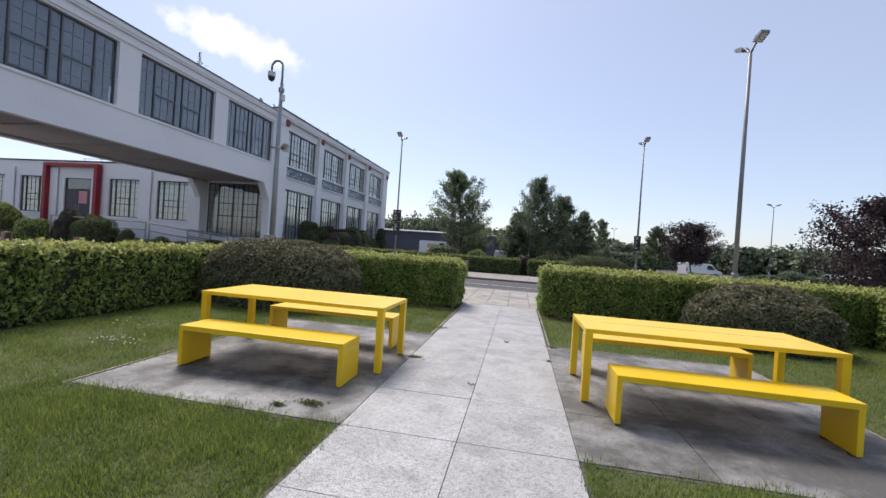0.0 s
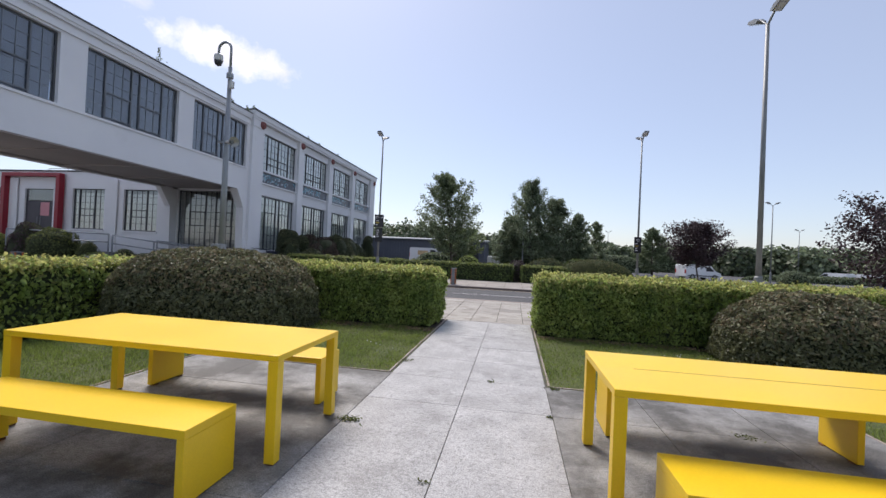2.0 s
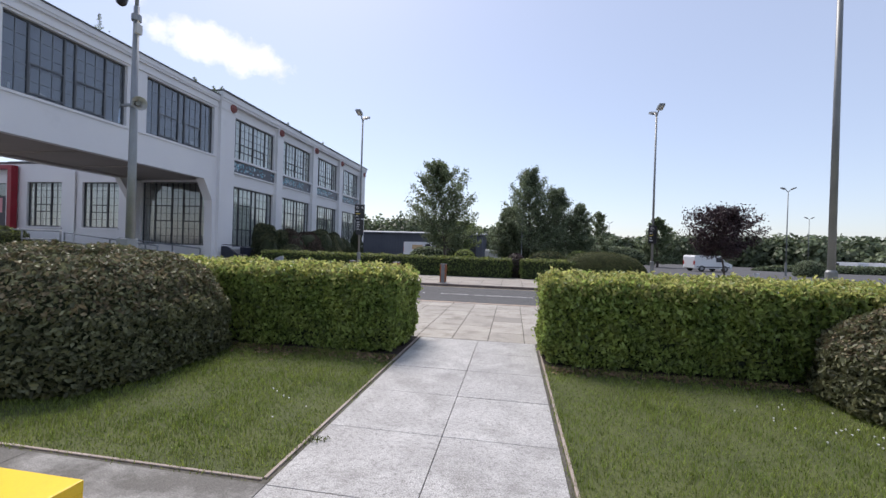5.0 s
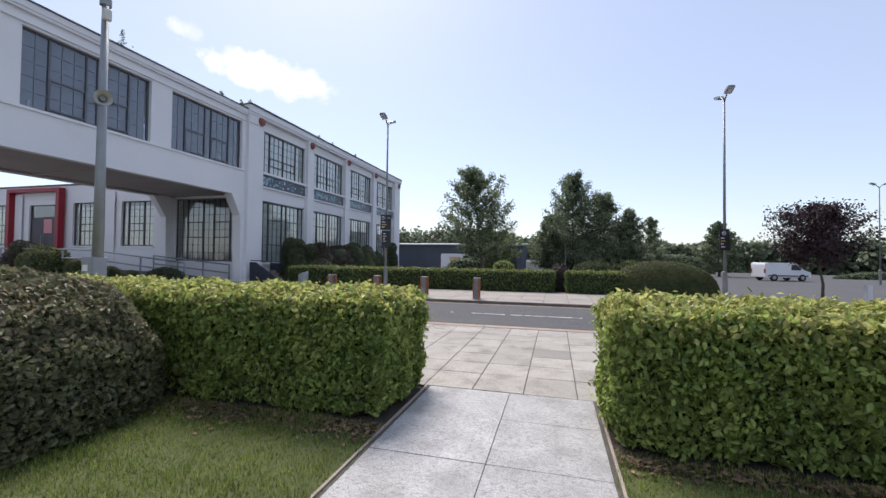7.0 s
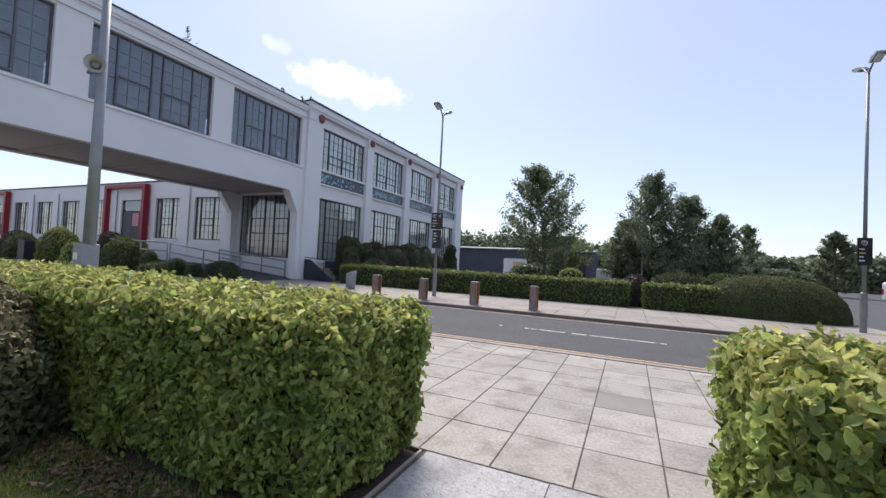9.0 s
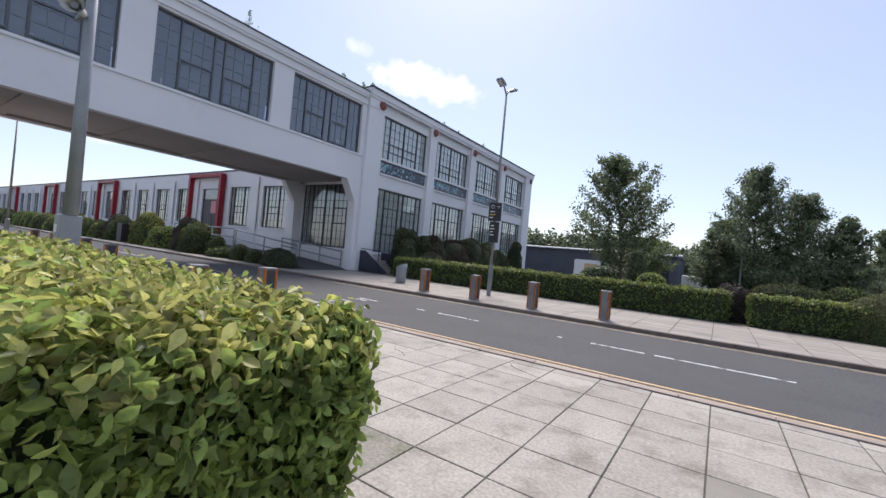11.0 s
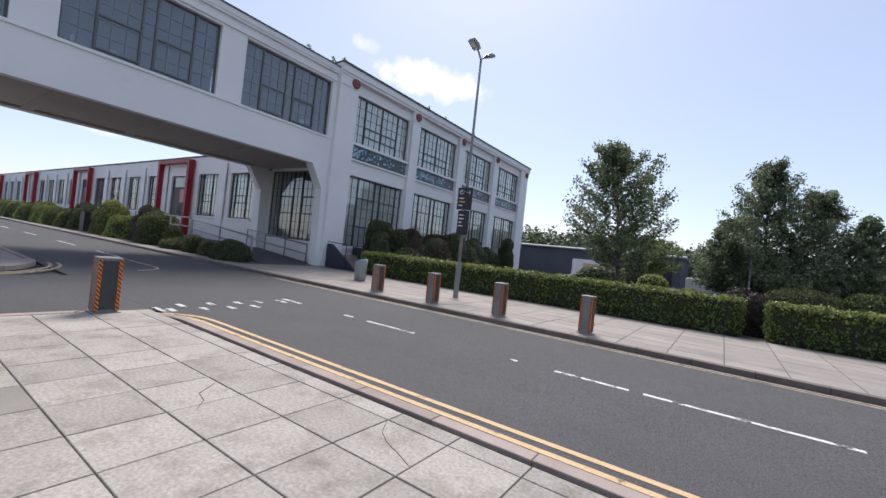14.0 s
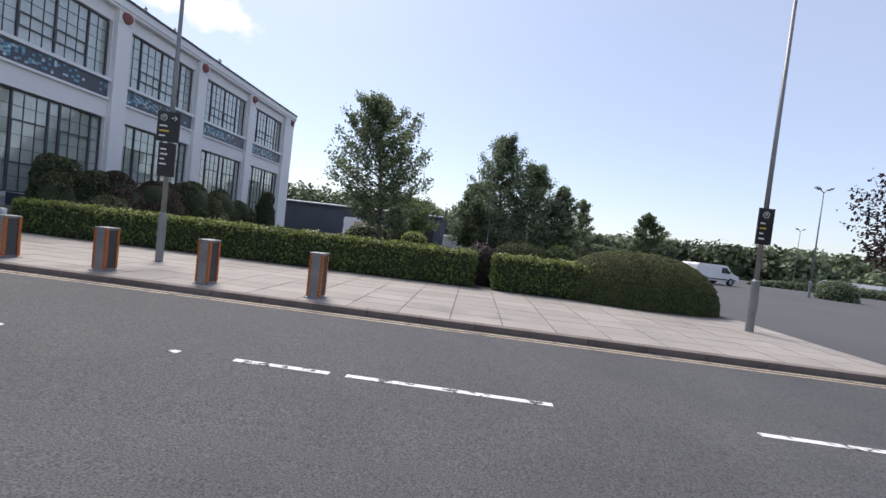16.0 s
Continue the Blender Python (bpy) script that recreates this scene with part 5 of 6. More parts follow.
for cx, cy, r_, h_, tone in ((-16.2, 29.5, 0.85, 2.9, "shrub_dark"), (-15.7, 30.5, 0.75, 2.5, "shrub_dark"), (-15.5, 28.8, 0.65, 2.1, "shrub_dark"), (-15.4, 31.3, 1.05, 2.45, "shrub_brown"), (-15.3, 33.4, 1.25, 2.45, "shrub_brown"), (-15.3, 35.6, 1.2, 2.75, "shrub_dark"), (-15.2, 37.9, 1.1, 2.6, "shrub_dark"), (-15.2, 40.3, 0.8, 2.2, "shrub_dark"), (-14.6, 30.0, 0.9, 1.45, "shrub_dark"), (-15.3, 43.5, 0.6, 3.0, "shrub_dark"), (-14.9, 36.6, 0.9, 2.1, "laurel")):
    dome_bush("shrub", cx, cy, r_ * 1.08, r_ * 1.08, h_ * 0.97, 900, 0.11, "dark rounded evergreen shrub against the facade", "facade shrubs", (tone, tone if tone == "shrub_brown" else "laurel"), simple=True, power=2.2, lumps=0.24, wild=1.0)
st = thing("entrance_steps", (-17.0, 27.9, 0), "short entrance steps with dark navy side panels", "steps", kind="structure")
for k in range(4):
    part("step", boxes((-0.5 + 0.01, 0.9 - 0.28 * k, -0.75, 0.75, 0.17 * k - (0.02 if k == 0 else 0), 0.17 * (k + 1)), bevel=0.01), "kerb", st)
for yy in (-0.95, 0.85):
    bm = bmesh.new()
    prism(bm, [(-0.5, 0.0), (1.6, 0.0), (1.6, 0.12), (-0.1, 1.2), (-0.5, 1.2)] if yy < 0 else [(-0.5, 0.0), (1.0, 0.0), (1.0, 1.12), (-0.5, 1.15)], "y", yy, yy + 0.08)
    part("side_panel", bm, "navy", st, "dark navy panel")
part("handrail", tube(bmesh.new(), [(1.0, -0.98, 0), (1.0, -0.98, 1.25), (-0.4, -0.98, 1.3)], [0.025] * 3, 8), "black", st)
lb = thing("litter_bin", (-11.75, 23.9, 0), "pale metal litter bin with a slanted open top", "litter bin")
bm = lathe(bmesh.new(), [(0.20, 0), (0.22, 0.03), (0.235, 0.6), (0.24, 0.74)], 20)
for v in bm.verts:
    if v.co.z > 0.7:
        v.co.z += v.co.x * 0.45
part("body", bm, "galv", lb, smooth=True)
# black disc on the closed top; the bin's inner shade put into its colour
bm = lathe(bmesh.new(), [(0.19, 0.742), (0.17, 0.748)], 20)
for v in bm.verts:
    v.co.z += v.co.x * 0.45 + 0.004
part("opening", bm, "black", lb)

# ramp and railings by the wing
ramp = tagged(part("ramp", prism(bmesh.new(), [(-34, -0.018), (-18.0, -0.018), (-18.0, 0.0), (-23.6, 0.48), (-34, 0.62)], "y", 23.75, 26.8), "old_asphalt"), "grey access ramp along the wing", "ramp", kind="structure")


def railing(x0, x1, y, z0, z1, n):
    t = thing("railing", ((x0 + x1) / 2, y, 0), "grey tubular steel ramp railing", "railing", "ramp railings")
    mx = (x0 + x1) / 2
    for k in range(n + 1):
        f = k / n
        x = x0 - mx + (x1 - x0) * f
        z = z0 + (z1 - z0) * f
        part("post", tube(bmesh.new(), [(x, 0, -0.02), (x, 0, z)], [0.045, 0.045], 8), "galv", t, smooth=True)
    for dz in (0, -0.5):
        part("rail", tube(bmesh.new(), [(x0 - mx, 0, z0 + dz), (x1 - mx, 0, z1 + dz)], [0.042, 0.042], 8), "galv", t, smooth=True)


railing(-24.6, -18.6, 23.5, 1.72, 1.15, 2)
railing(-33, -25.0, 23.6, 1.85, 1.78, 3)
railing(-24.4, -18.6, 26.55, 1.5, 1.02, 3)

# topiary along the wing
rt = np.random.RandomState(3)
dome_bush("ball_bush", -18.95, 22.75, 0.95, 0.8, 0.95, 500, 0.08, "low dark clipped ball bush by the kerb", "kerb bushes", ("shrub_dark", "shrub_dark"), simple=True)
for x, y, r_, h_, tone in ((-21.5, 22.95, 0.55, 0.72, ("yew", "laurel")), (-23.1, 23.0, 0.62, 0.95, ("yew", "laurel")), (-25.2, 23.0, 0.85, 0.62, ("yew", "beech")), (-26.0, 23.2, 0.6, 1.25, ("yew", "yew_top"))):
    dome_bush("ball_bush", x, y, r_, r_ * 0.9, h_, 420, 0.08, "small clipped ball bush by the kerb", "kerb bushes", tone, simple=True)
for x, y, rx, h_, tone in ((-29.0, 23.5, 1.65, 2.0, ("yew", "lime")), (-31.6, 24.0, 1.1, 2.3, ("tree_red", "yew")), (-34.4, 23.6, 1.15, 1.55, ("beech", "lime")), (-37.8, 23.8, 1.9, 2.5, ("lime", "beech_top"))):
    dome_bush("topiary_bush", x, y, rx, 1.1, h_, 320, 0.12, "clipped rounded bush in a row beside the wing", "topiary row", tone, simple=True, lumps=0.14)
x = -43.5
k = 0
while x > -105:
    r_ = rt.uniform(0.9, 1.45)
    h_ = rt.uniform(1.4, 2.3)
    tone = [("yew", "laurel"), ("lime", "beech_top"), ("yew", "lime"), ("tree_red", "yew"), ("beech", "lime")][[0, 3, 2, 1, 0, 2, 4, 4, 1, 4, 2, 4][k % 12]]
    dome_bush("topiary_bush", x, 23.9 + rt.uniform(-0.2, 0.3), r_ * 0.95, r_, h_, 260 if x > -60 else 120, 0.13, "clipped rounded bush in a row beside the wing", "topiary row", tone, simple=True, lumps=0.12)
    x -= r_ * 1.35
    k += 1
dk = thing("dark_box", (-41.2, 23.2, 0), "dark metal utility cabinet among the bushes", "cabinet")
part("body", boxes((-0.5, 0.5, -0.3, 0.3, 0, 1.5), bevel=0.02), "black", dk)

# strap-leaved plant on the island
ph = thing("phormium", (-31.5, 13.6, 0), "spiky strap-leaved plant in a pavement bed", "plant")
n = 170
ang, lean_ = rt.uniform(0, 2 * math.pi, n), rt.uniform(0.15, 0.95, n)
L_ = rt.uniform(0.9, 1.7, n)
base = np.stack([np.cos(ang) * 0.25, np.sin(ang) * 0.25, np.zeros(n)], 1)
out = np.stack([np.cos(ang) * lean_, np.sin(ang) * lean_, np.sqrt(np.maximum(0.05, 1 - lean_ ** 2))], 1)
sd = np.stack([-np.sin(ang), np.cos(ang), np.zeros(n)], 1) * 0.035
v = np.stack([base - sd, base + sd, base + out * L_[:, None] * 0.6 + sd, base + out * L_[:, None] * 0.6 - sd, base + out * L_[:, None] + [0, 0, -0.12]], 1).reshape(-1, 3)
b5 = (np.arange(n) * 5)[:, None]
np_mesh("leaves", v, np.concatenate([b5 + [[0, 1, 2]], b5 + [[0, 2, 3]], b5 + [[3, 2, 4]]], 1).reshape(-1, 3), "phormium", ph)["kind"] = "stuff"

# ---- trees ----
tree("tree", -5.0, 36.6, 8.5, 2.75, 1.5, "slender young tree with an airy dark green crown", "tree_a", 11, limbs=66, twigs=12, per=26, leaf=0.16, shape=0.16, trunk_r=0.12, lean=-0.9, taper=1.9, rise=1.0)
tree("tree", 1.9, 51.5, 10.7, 4.3, 0.9, "dark green tree with an uneven pointed crown", "tree_b", 23, limbs=90, twigs=11, per=25, leaf=0.2, shape=0.05, trunk_r=0.17, taper=1.0, rise=1.0)
tree("tree", 5.0, 52.5, 8.7, 3.9, 0.5, "dark green tree standing in a group", "tree_b", 29, limbs=66, twigs=11, per=22, leaf=0.2, shape=0.05, trunk_r=0.13, taper=1.0, rise=1.0)
tree("tree", 7.4, 52.0, 7.0, 2.2, 0.5, "dark green tree standing in a group", "tree_b", 37, limbs=44, twigs=11, per=26, leaf=0.2, shape=0.1, trunk_r=0.1, taper=1.1, rise=1.0)
tree("tree", -0.2, 53.5, 6.6, 2.8, 0.4, "dark bushy tree standing in a group", "tree_b", 24, limbs=54, twigs=11, per=26, leaf=0.25, shape=0.2, trunk_r=0.12)
tree("tree", 10.2, 56, 6.5, 1.9, 0.8, "light airy young tree", "tree_a", 31, limbs=30, twigs=9, per=24, leaf=0.2, shape=0.3, trunk_r=0.08)
tree("tree", 8.5, 22.6, 3.4, 1.4, 1.5, "small copper-leaved tree on a thin grey trunk", "tree_red", 41, rise=1.2, limbs=50, twigs=10, per=34, leaf=0.085, shape=0.5, trunk_r=0.055)
tree("tree", 10.7, 14.2, 3.7, 1.9, 1.1, "dark copper-leaved tree beside the pavement", "tree_red", 43, limbs=60, twigs=10, per=36, leaf=0.095, shape=0.5, trunk_r=0.08)
tree("tree", 18.2, 60, 6.2, 2.2, 0.5, "green tree at the car park's edge", "tree_a", 47, limbs=34, twigs=10, per=30, leaf=0.24, shape=0.2)
tree("tree", -7.6, 62, 5.2, 3.2, 0.3, "bushy light green tree behind the hedge", "tree_l", 59, limbs=34, twigs=10, per=30, leaf=0.26, shape=0.4)
tree("tree", -9.5, 90, 7.2, 3.6, 0.5, "bushy green tree behind the warehouse", "tree_l", 61, limbs=34, twigs=10, per=26, leaf=0.34, shape=0.4)

# far woods: one belt of leaf clumps beyond the car park
rw = np.random.RandomState(5)
P, N, T = [], [], []
for k in range(620):
    a = radians(rw.uniform(-32, 62))
    d = rw.uniform(88, 118)
    hgt = rw.uniform(4.2, 7.4) * (1.25 if a < -0.1 else (0.95 if a < 0.12 else 0.78))
    c = np.array([math.sin(a) * d, math.cos(a) * d, 0])
    n = 420
    q = unit(rw.normal(0, 1, (n, 3)))
    q[:, 2] = np.abs(q[:, 2])
    P.append(c + q * [3.2, 3.2, hgt] * rw.uniform(0.75, 1.05, (n, 1)))
    N.append(q)
    T.append(np.full(n, rw.uniform() < 0.35))
woods = thing("woods", (0, 0, -0.1), "distant belt of mixed green trees", "woods", kind="stuff")
leaves("foliage", np.concatenate(P), np.concatenate(N), 0.8, 0.6, "woods", woods, mats=["woods", "tree_b"], top=np.concatenate(T), simple=True)
# solid band behind the foliage; shade under the trees sits in its dark colour
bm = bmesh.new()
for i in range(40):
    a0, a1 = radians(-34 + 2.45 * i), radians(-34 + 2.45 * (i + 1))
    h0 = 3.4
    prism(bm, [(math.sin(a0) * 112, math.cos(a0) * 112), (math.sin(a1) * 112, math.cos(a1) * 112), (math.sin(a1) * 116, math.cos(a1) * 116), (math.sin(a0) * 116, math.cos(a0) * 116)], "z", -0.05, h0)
part("dark_backing", bm, "core", woods)

# low shrubs and verges of the car park
for x, y, rx, ry, h_, tone in ((7.5, 62, 5, 1.5, 2.2, ("yew", "tree_red")), (14, 70, 7, 2, 2.6, ("tree_b", "tree_a")), (26, 84, 8, 2, 2.4, ("tree_b", "tree_a")), (40, 86, 8, 2, 2.6, ("tree_b", "tree_l")), (54, 84, 8, 2, 3.0, ("tree_b", "tree_l")),
                               (44, 60, 15, 1.2, 0.95, ("tree_b", "yew")), (3.5, 46, 2.0, 1.5, 1.6, ("yew", "yew_top")), (6.6, 46.5, 1.3, 1.2, 1.7, ("yew", "beech")), (9, 44, 2.2, 1, 1.1, ("beech", "lime")), (-4.9, 48, 1.2, 1.0, 1.5, ("beech", "lime")), (-6.3, 49, 0.9, 0.9, 1.9, ("yew", "tree_red")),
                               (0.5, 45, 0.9, 0.8, 1.3, ("tree_red", "tree_red")), (27.0, 47, 1.2, 1.1, 1.5, ("tree_b", "tree_b")), (1.6, 52, 2.0, 1.5, 1.7, ("tree_b", "tree_a")), (-9.5, 52, 2.5, 1.2, 1.7, ("tree_b", "tree_l"))):
    dome_bush("shrub", x, y, rx, ry, h_, 60 if y > 50 else 160, 0.3 if y > 50 else 0.16, "low shrubs at the edge of the car park", "car park shrubs", tone, simple=True, z0=-0.1, power=2.6)

# ---- shed, vans, posts ----
sh = thing("warehouse", (-11, 78, -0.1), "long low dark grey metal-clad warehouse", "building")
part("wall", boxes((-20, 6, -4, 8, 0, 3.9)), "shed", sh)
bm = bmesh.new()
for k in range(52):
    box(bm, -20 + 0.5 * k, -19.94 + 0.5 * k, -4.05, -4.002, 0.02, 3.88)
part("cladding_rib", bm, "shed", sh)["kind"] = "stuff"
bm = bmesh.new()
prism(bm, [(-4.6, 3.92), (8.4, 3.92), (8.4, 4.1), (2, 4.5), (-4.6, 4.08)], "x", -20.4, 6.4)
part("roof", bm, "shed_roof", sh, "pale grey sheet roof")
part("door", boxes((1.5, 5.0, -4.12, -4.06, 0, 2.9)), "black", sh)


def van(loc, rz, length, height, label, panel=False):
    t = thing("van", loc, label, "van", "vans", rz=rz)
    L, W, H = length / 2, 0.92, height
    outline = [(-L, 0.32), (-L, H * 0.93), (-L + 0.1, H), (L * 0.28, H), (L * 0.40, H * 0.97), (L * 0.62, H * 0.60), (L * 0.93, H * 0.52), (L, H * 0.38), (L, 0.30)]
    bm = bmesh.new()
    prism(bm, outline, "y", -W, W)
    bmesh.ops.bevel(bm, geom=list(bm.edges), offset=0.05, segments=2, affect="EDGES")
    body = part("body", bm, "van", t, "white van body")
    for s in (-1, 1):
        bm = bmesh.new()
        y0, y1 = sorted((s * (W + 0.001), s * (W + 0.012)))
        prism(bm, [(L * 0.12, H * 0.60), (L * 0.12, H * 0.88), (L * 0.36, H * 0.88), (L * 0.54, H * 0.60)], "y", y0, y1)
        part("side_window", bm, "black", body)
        part("rub_strip", boxes((-L * 0.9, L * 0.85, y0, y1, 0.42, 0.52)), "black", body)
        for wx in (-L * 0.62, L * 0.60):
            w = part("wheel", tube(bmesh.new(), [(wx, s * (W - 0.16), 0.31), (wx, s * (W + 0.02), 0.31)], [0.31, 0.31], 20), "tyre", t)
            part("rim", tube(bmesh.new(), [(wx, s * (W + 0.0), 0.31), (wx, s * (W + 0.03), 0.31)], [0.19, 0.17], 14), "rim", w)
        part("rear_light", boxes((-L - 0.012, -L + 0.06, s * 0.8 - 0.08, s * 0.8 + 0.08, H * 0.42, H * 0.66)), "lens_red", t)
        part("headlight", boxes((L - 0.2, L - 0.02, s * 0.72 - 0.14, s * 0.72 + 0.14, H * 0.40, H * 0.50)), "lens", t)
        part("mirror", boxes((L * 0.42, L * 0.50, s * (W + 0.05) - 0.06, s * (W + 0.05) + 0.06, H * 0.60, H * 0.72), bevel=0.01), "black", t)
    bm = bmesh.new()
    prism(bm, [(L * 0.43, H * 0.93), (L * 0.435, H * 0.945), (L * 0.63, H * 0.615), (L * 0.62, H * 0.605)], "y", -W + 0.12, W - 0.12)
    part("windscreen", bm, "black", t)
    if panel:
        part("decal", boxes((-L * 0.55, L * 0.0, -W - 0.006, -W - 0.001, H * 0.55, H * 0.82)), "line_yellow", t, "dark and yellow lettering block")
        part("decal", boxes((L * 0.02, L * 0.35, -W - 0.0065, -W - 0.0012, H * 0.6, H * 0.74)), "navy", t)
    return t


van((20.2, 51.2, -0.1), 14, 4.1, 1.65, "small white panel van parked in the car park")
van((-12.4, 62.0, -0.1), 0, 5.6, 2.35, "white delivery van with dark lettering by the warehouse", True)
for k in range(7):
    van((47 + 2.7 * k, 71.5 - 1.15 * k, -0.1), 110, 4.2, 1.35, "white parked vehicle in a row")
post = thing("cctv_post", (1.1, 50.0, -0.1), "slim grey camera post in the car park", "post")
part("pole", tube(bmesh.new(), [(0, 0, 0), (0, 0, 5.0), (0.15, 0, 5.2)], [0.07, 0.05, 0.04], 8), "galv", post)
part("camera", boxes((0.1, 0.35, -0.08, 0.08, 5.0, 5.15)), "plastic", post)
tank = thing("container", (-2.3, 68, -0.1), "white rounded container beyond the hedge", "container")
part("body", boxes((-1.7, 1.7, -1.0, 1.0, 0, 1.55), bevel=0.15), "plastic", tank)
wp = thing("marker_post", (9.4, 22.0, 0), "short white marker post by the pavement", "post")
part("post", boxes((-0.07, 0.07, -0.07, 0.07, -0.15, 0.9), bevel=0.01), "ink", wp)

# far end of the road beyond the bridge
fb = thing("distant_building", (-140, 11, -0.1), "low pale building at the road's far end", "building")
part("wall", boxes((-8, 8, -9, 6, 0, 3.6)), "cream", fb)
part("roof", boxes((-9, 9, -10, 7, 3.6, 4.2)), "shed_roof", fb)
for k in range(5):
    part("window", boxes((8.0, 8.05, -8 + 2.8 * k, -6.2 + 2.8 * k, 1.0, 2.6)), "black", fb)
tree("tree", -128, 24, 6.5, 3.2, 0.5, "dark green tree at the road's far end", "tree_b", 71, limbs=36, twigs=10, per=26, leaf=0.4, shape=0.4)
tree("tree", -118, 13.5, 5.5, 2.6, 0.5, "dark green tree at the road's far end", "tree_b", 73, limbs=36, twigs=10, per=26, leaf=0.4, shape=0.4)
tree("tree", -150, 26, 8.0, 4.5, 0.5, "dark green tree at the road's far end", "tree_b", 79, limbs=36, twigs=10, per=26, leaf=0.5, shape=0.4)

# ---- grass ----


def grass(name, rects, density, h, label, over=0.025):
    P = []
    for x0, x1, y0, y1, dens in rects:
        n = int((x1 - x0) * (y1 - y0) * density * dens)
        P.append(np.stack([rs.uniform(x0, x1, n) + rs.normal(0, over, n), rs.uniform(y0, y1, n) + rs.normal(0, over, n), np.full(n, -0.014)], 1))
    P = np.concatenate(P)
    n = len(P)
    a = rs.uniform(0, 2 * math.pi, n)
    clump = 0.75 + 0.45 * bumpy(P, 2.3, 1.0) + 0.25 * bumpy(P, 7, 1.0)
    hh = h * np.clip(clump, 0.35, 1.5) * rs.uniform(0.6, 1.3, n)
    tilt = rs.uniform(0.1, 0.9, n)
    w = np.stack([np.cos(a), np.sin(a), np.zeros(n)], 1) * 0.0035
    o = np.stack([-np.sin(a) * tilt, np.cos(a) * tilt, np.ones(n)], 1) * hh[:, None]
    v = np.stack([P - w, P + w, P + o], 1).reshape(-1, 3)
    f = np.arange(n * 3).reshape(-1, 3)
    t = np_mesh(name, v, f, "blade")
    tagged(t, label, "grass", kind="stuff")


grass("grass", [(-6.7, -4.2, 0.2, 3.1, 1.0), (-6.7, -4.04, 3.1, 6.9, 1.3), (-6.7, -1.37, 6.83, 10.0, 1.25), (3.44, 7.2, 2.0, 6.9, 0.9), (0.56, 7.2, 6.83, 10.0, 1.0)], 2600, 0.055, "short mown lawn grass with tufts")

grass("grass", [(-4.3, -1.36, 0.6, 3.18, 2.4), (0.55, 3.5, 1.6, 3.16, 1.6)], 3400, 0.062, "longer tufted lawn grass creeping over the slab edge", 0.045)

# fallen leaves on the soil under the hedges
n = 900
lp = np.stack([rs.uniform(-4.2, -1.4, n), 9.95 - np.abs(rs.normal(0, 0.2, n)), np.full(n, 0.0) + rs.uniform(0, 0.01, n)], 1)
lp2 = np.stack([rs.uniform(0.6, 4.5, n), 9.95 - np.abs(rs.normal(0, 0.15, n)), rs.uniform(0, 0.01, n)], 1)
lit = thing("leaf_litter", (0, 0, 0), "brown fallen leaves on the bare soil", "leaf litter", kind="stuff")
leaves("dead_leaf", np.concatenate([lp, lp2]), np.tile([0.0, 0.0, 1.0], (2 * n, 1)), 0.055, 0.03, "litter", lit, simple=True, wild=0.25, droop=0.0)

# weeds and moss in the joints
wt = thing("joint_weeds", (0, 0, 0), "small weeds growing in the paving joints", "weeds", kind="stuff")
wp_ = []
for cx, cy, n, s in ((-1.75, 3.42, 300, 0.055), (-1.28, 5.3, 160, 0.05), (-2.0, 3.3, 120, 0.035), (0.62, 6.75, 60, 0.04), (-0.1, 6.78, 25, 0.015), (0.5, 5.86, 30, 0.015), (-1.32, 7.4, 60, 0.05), (-0.42, 4.5, 20, 0.02), (2.2, 5.9, 50, 0.06)):
    wp_.append(np.stack([rs.normal(cx, s, n), rs.normal(cy, s * 0.5, n), np.abs(rs.normal(0.012, 0.008, n))], 1))
wp_ = np.concatenate(wp_)
leaves("weed_leaf", wp_, unit(rs.normal(0, 0.5, (len(wp_), 3)) + [0, 0, 1]), 0.035, 0.01, "weed", wt, simple=True, droop=-0.6)

# daisies
dz = bmesh.new()
rd = random.Random(4)
for cx, cy, n, s in ((-5.0, 4.4, 26, 0.22), (-5.6, 5.2, 8, 0.4), (3.0, 8.4, 16, 0.25), (3.7, 8.2, 30, 0.2), (2.6, 9.0, 8, 0.4), (-2.2, 8.2, 6, 0.6)):
    for k in range(n):
        x, y = rd.gauss(cx, s), rd.gauss(cy, s * 0.6)
        lathe(dz, [(0.002, 0.035), (0.009, 0.05), (0.002, 0.052)], 6, (x, y))
tagged(part("daisies", dz, "daisy"), "small white daisies in the lawn", "flowers", kind="stuff")

# weeds on the roof edges
for yy, zz, hh in ((19.4, ROOF_B, 0.75), (26.3, ROOF_B, 0.35), (27.0, ROOF_M, 0.3), (34.5, ROOF_M, 0.4), (36.5, ROOF_M, 0.35), (40.5, ROOF_M, 0.4), (24.8, ROOF_B, 0.25)):
    wd = thing("weed", (XF + 0.02, yy, zz), "small weed growing from the roof edge", "plant", "roof weeds")
    n = 70
    p = np.stack([rs.normal(0, 0.09, n), rs.normal(0, 0.13, n), rs.uniform(0.02, hh, n)], 1)
    p[:, :2] *= (1.1 - p[:, 2:3] / hh * 0.9)
    leaves("leaves", p, unit(rs.normal(0, 1, (n, 3))), 0.10, 0.05, "tree_a", wd, simple=True)
    part("stem", tube(bmesh.new(), [(0, 0, -0.01), (0, 0, hh * 0.95)], [0.012, 0.004], 5), "bark", wd)

# rail on the wing's roof
rr_ = thing("roof_railing", (-36, 31, 6.25), "thin steel guard rail on the low roof", "railing")
for k in range(5):
    part("post", tube(bmesh.new(), [(-4 + 2 * k, 0, 0), (-4 + 2 * k, 0, 1.1)], [0.025, 0.025], 6), "galv", rr_)
for z in (0.55, 1.1):
    part("rail", tube(bmesh.new(), [(-4, 0, z), (4, 0, z)], [0.025, 0.025], 6), "galv", rr_)

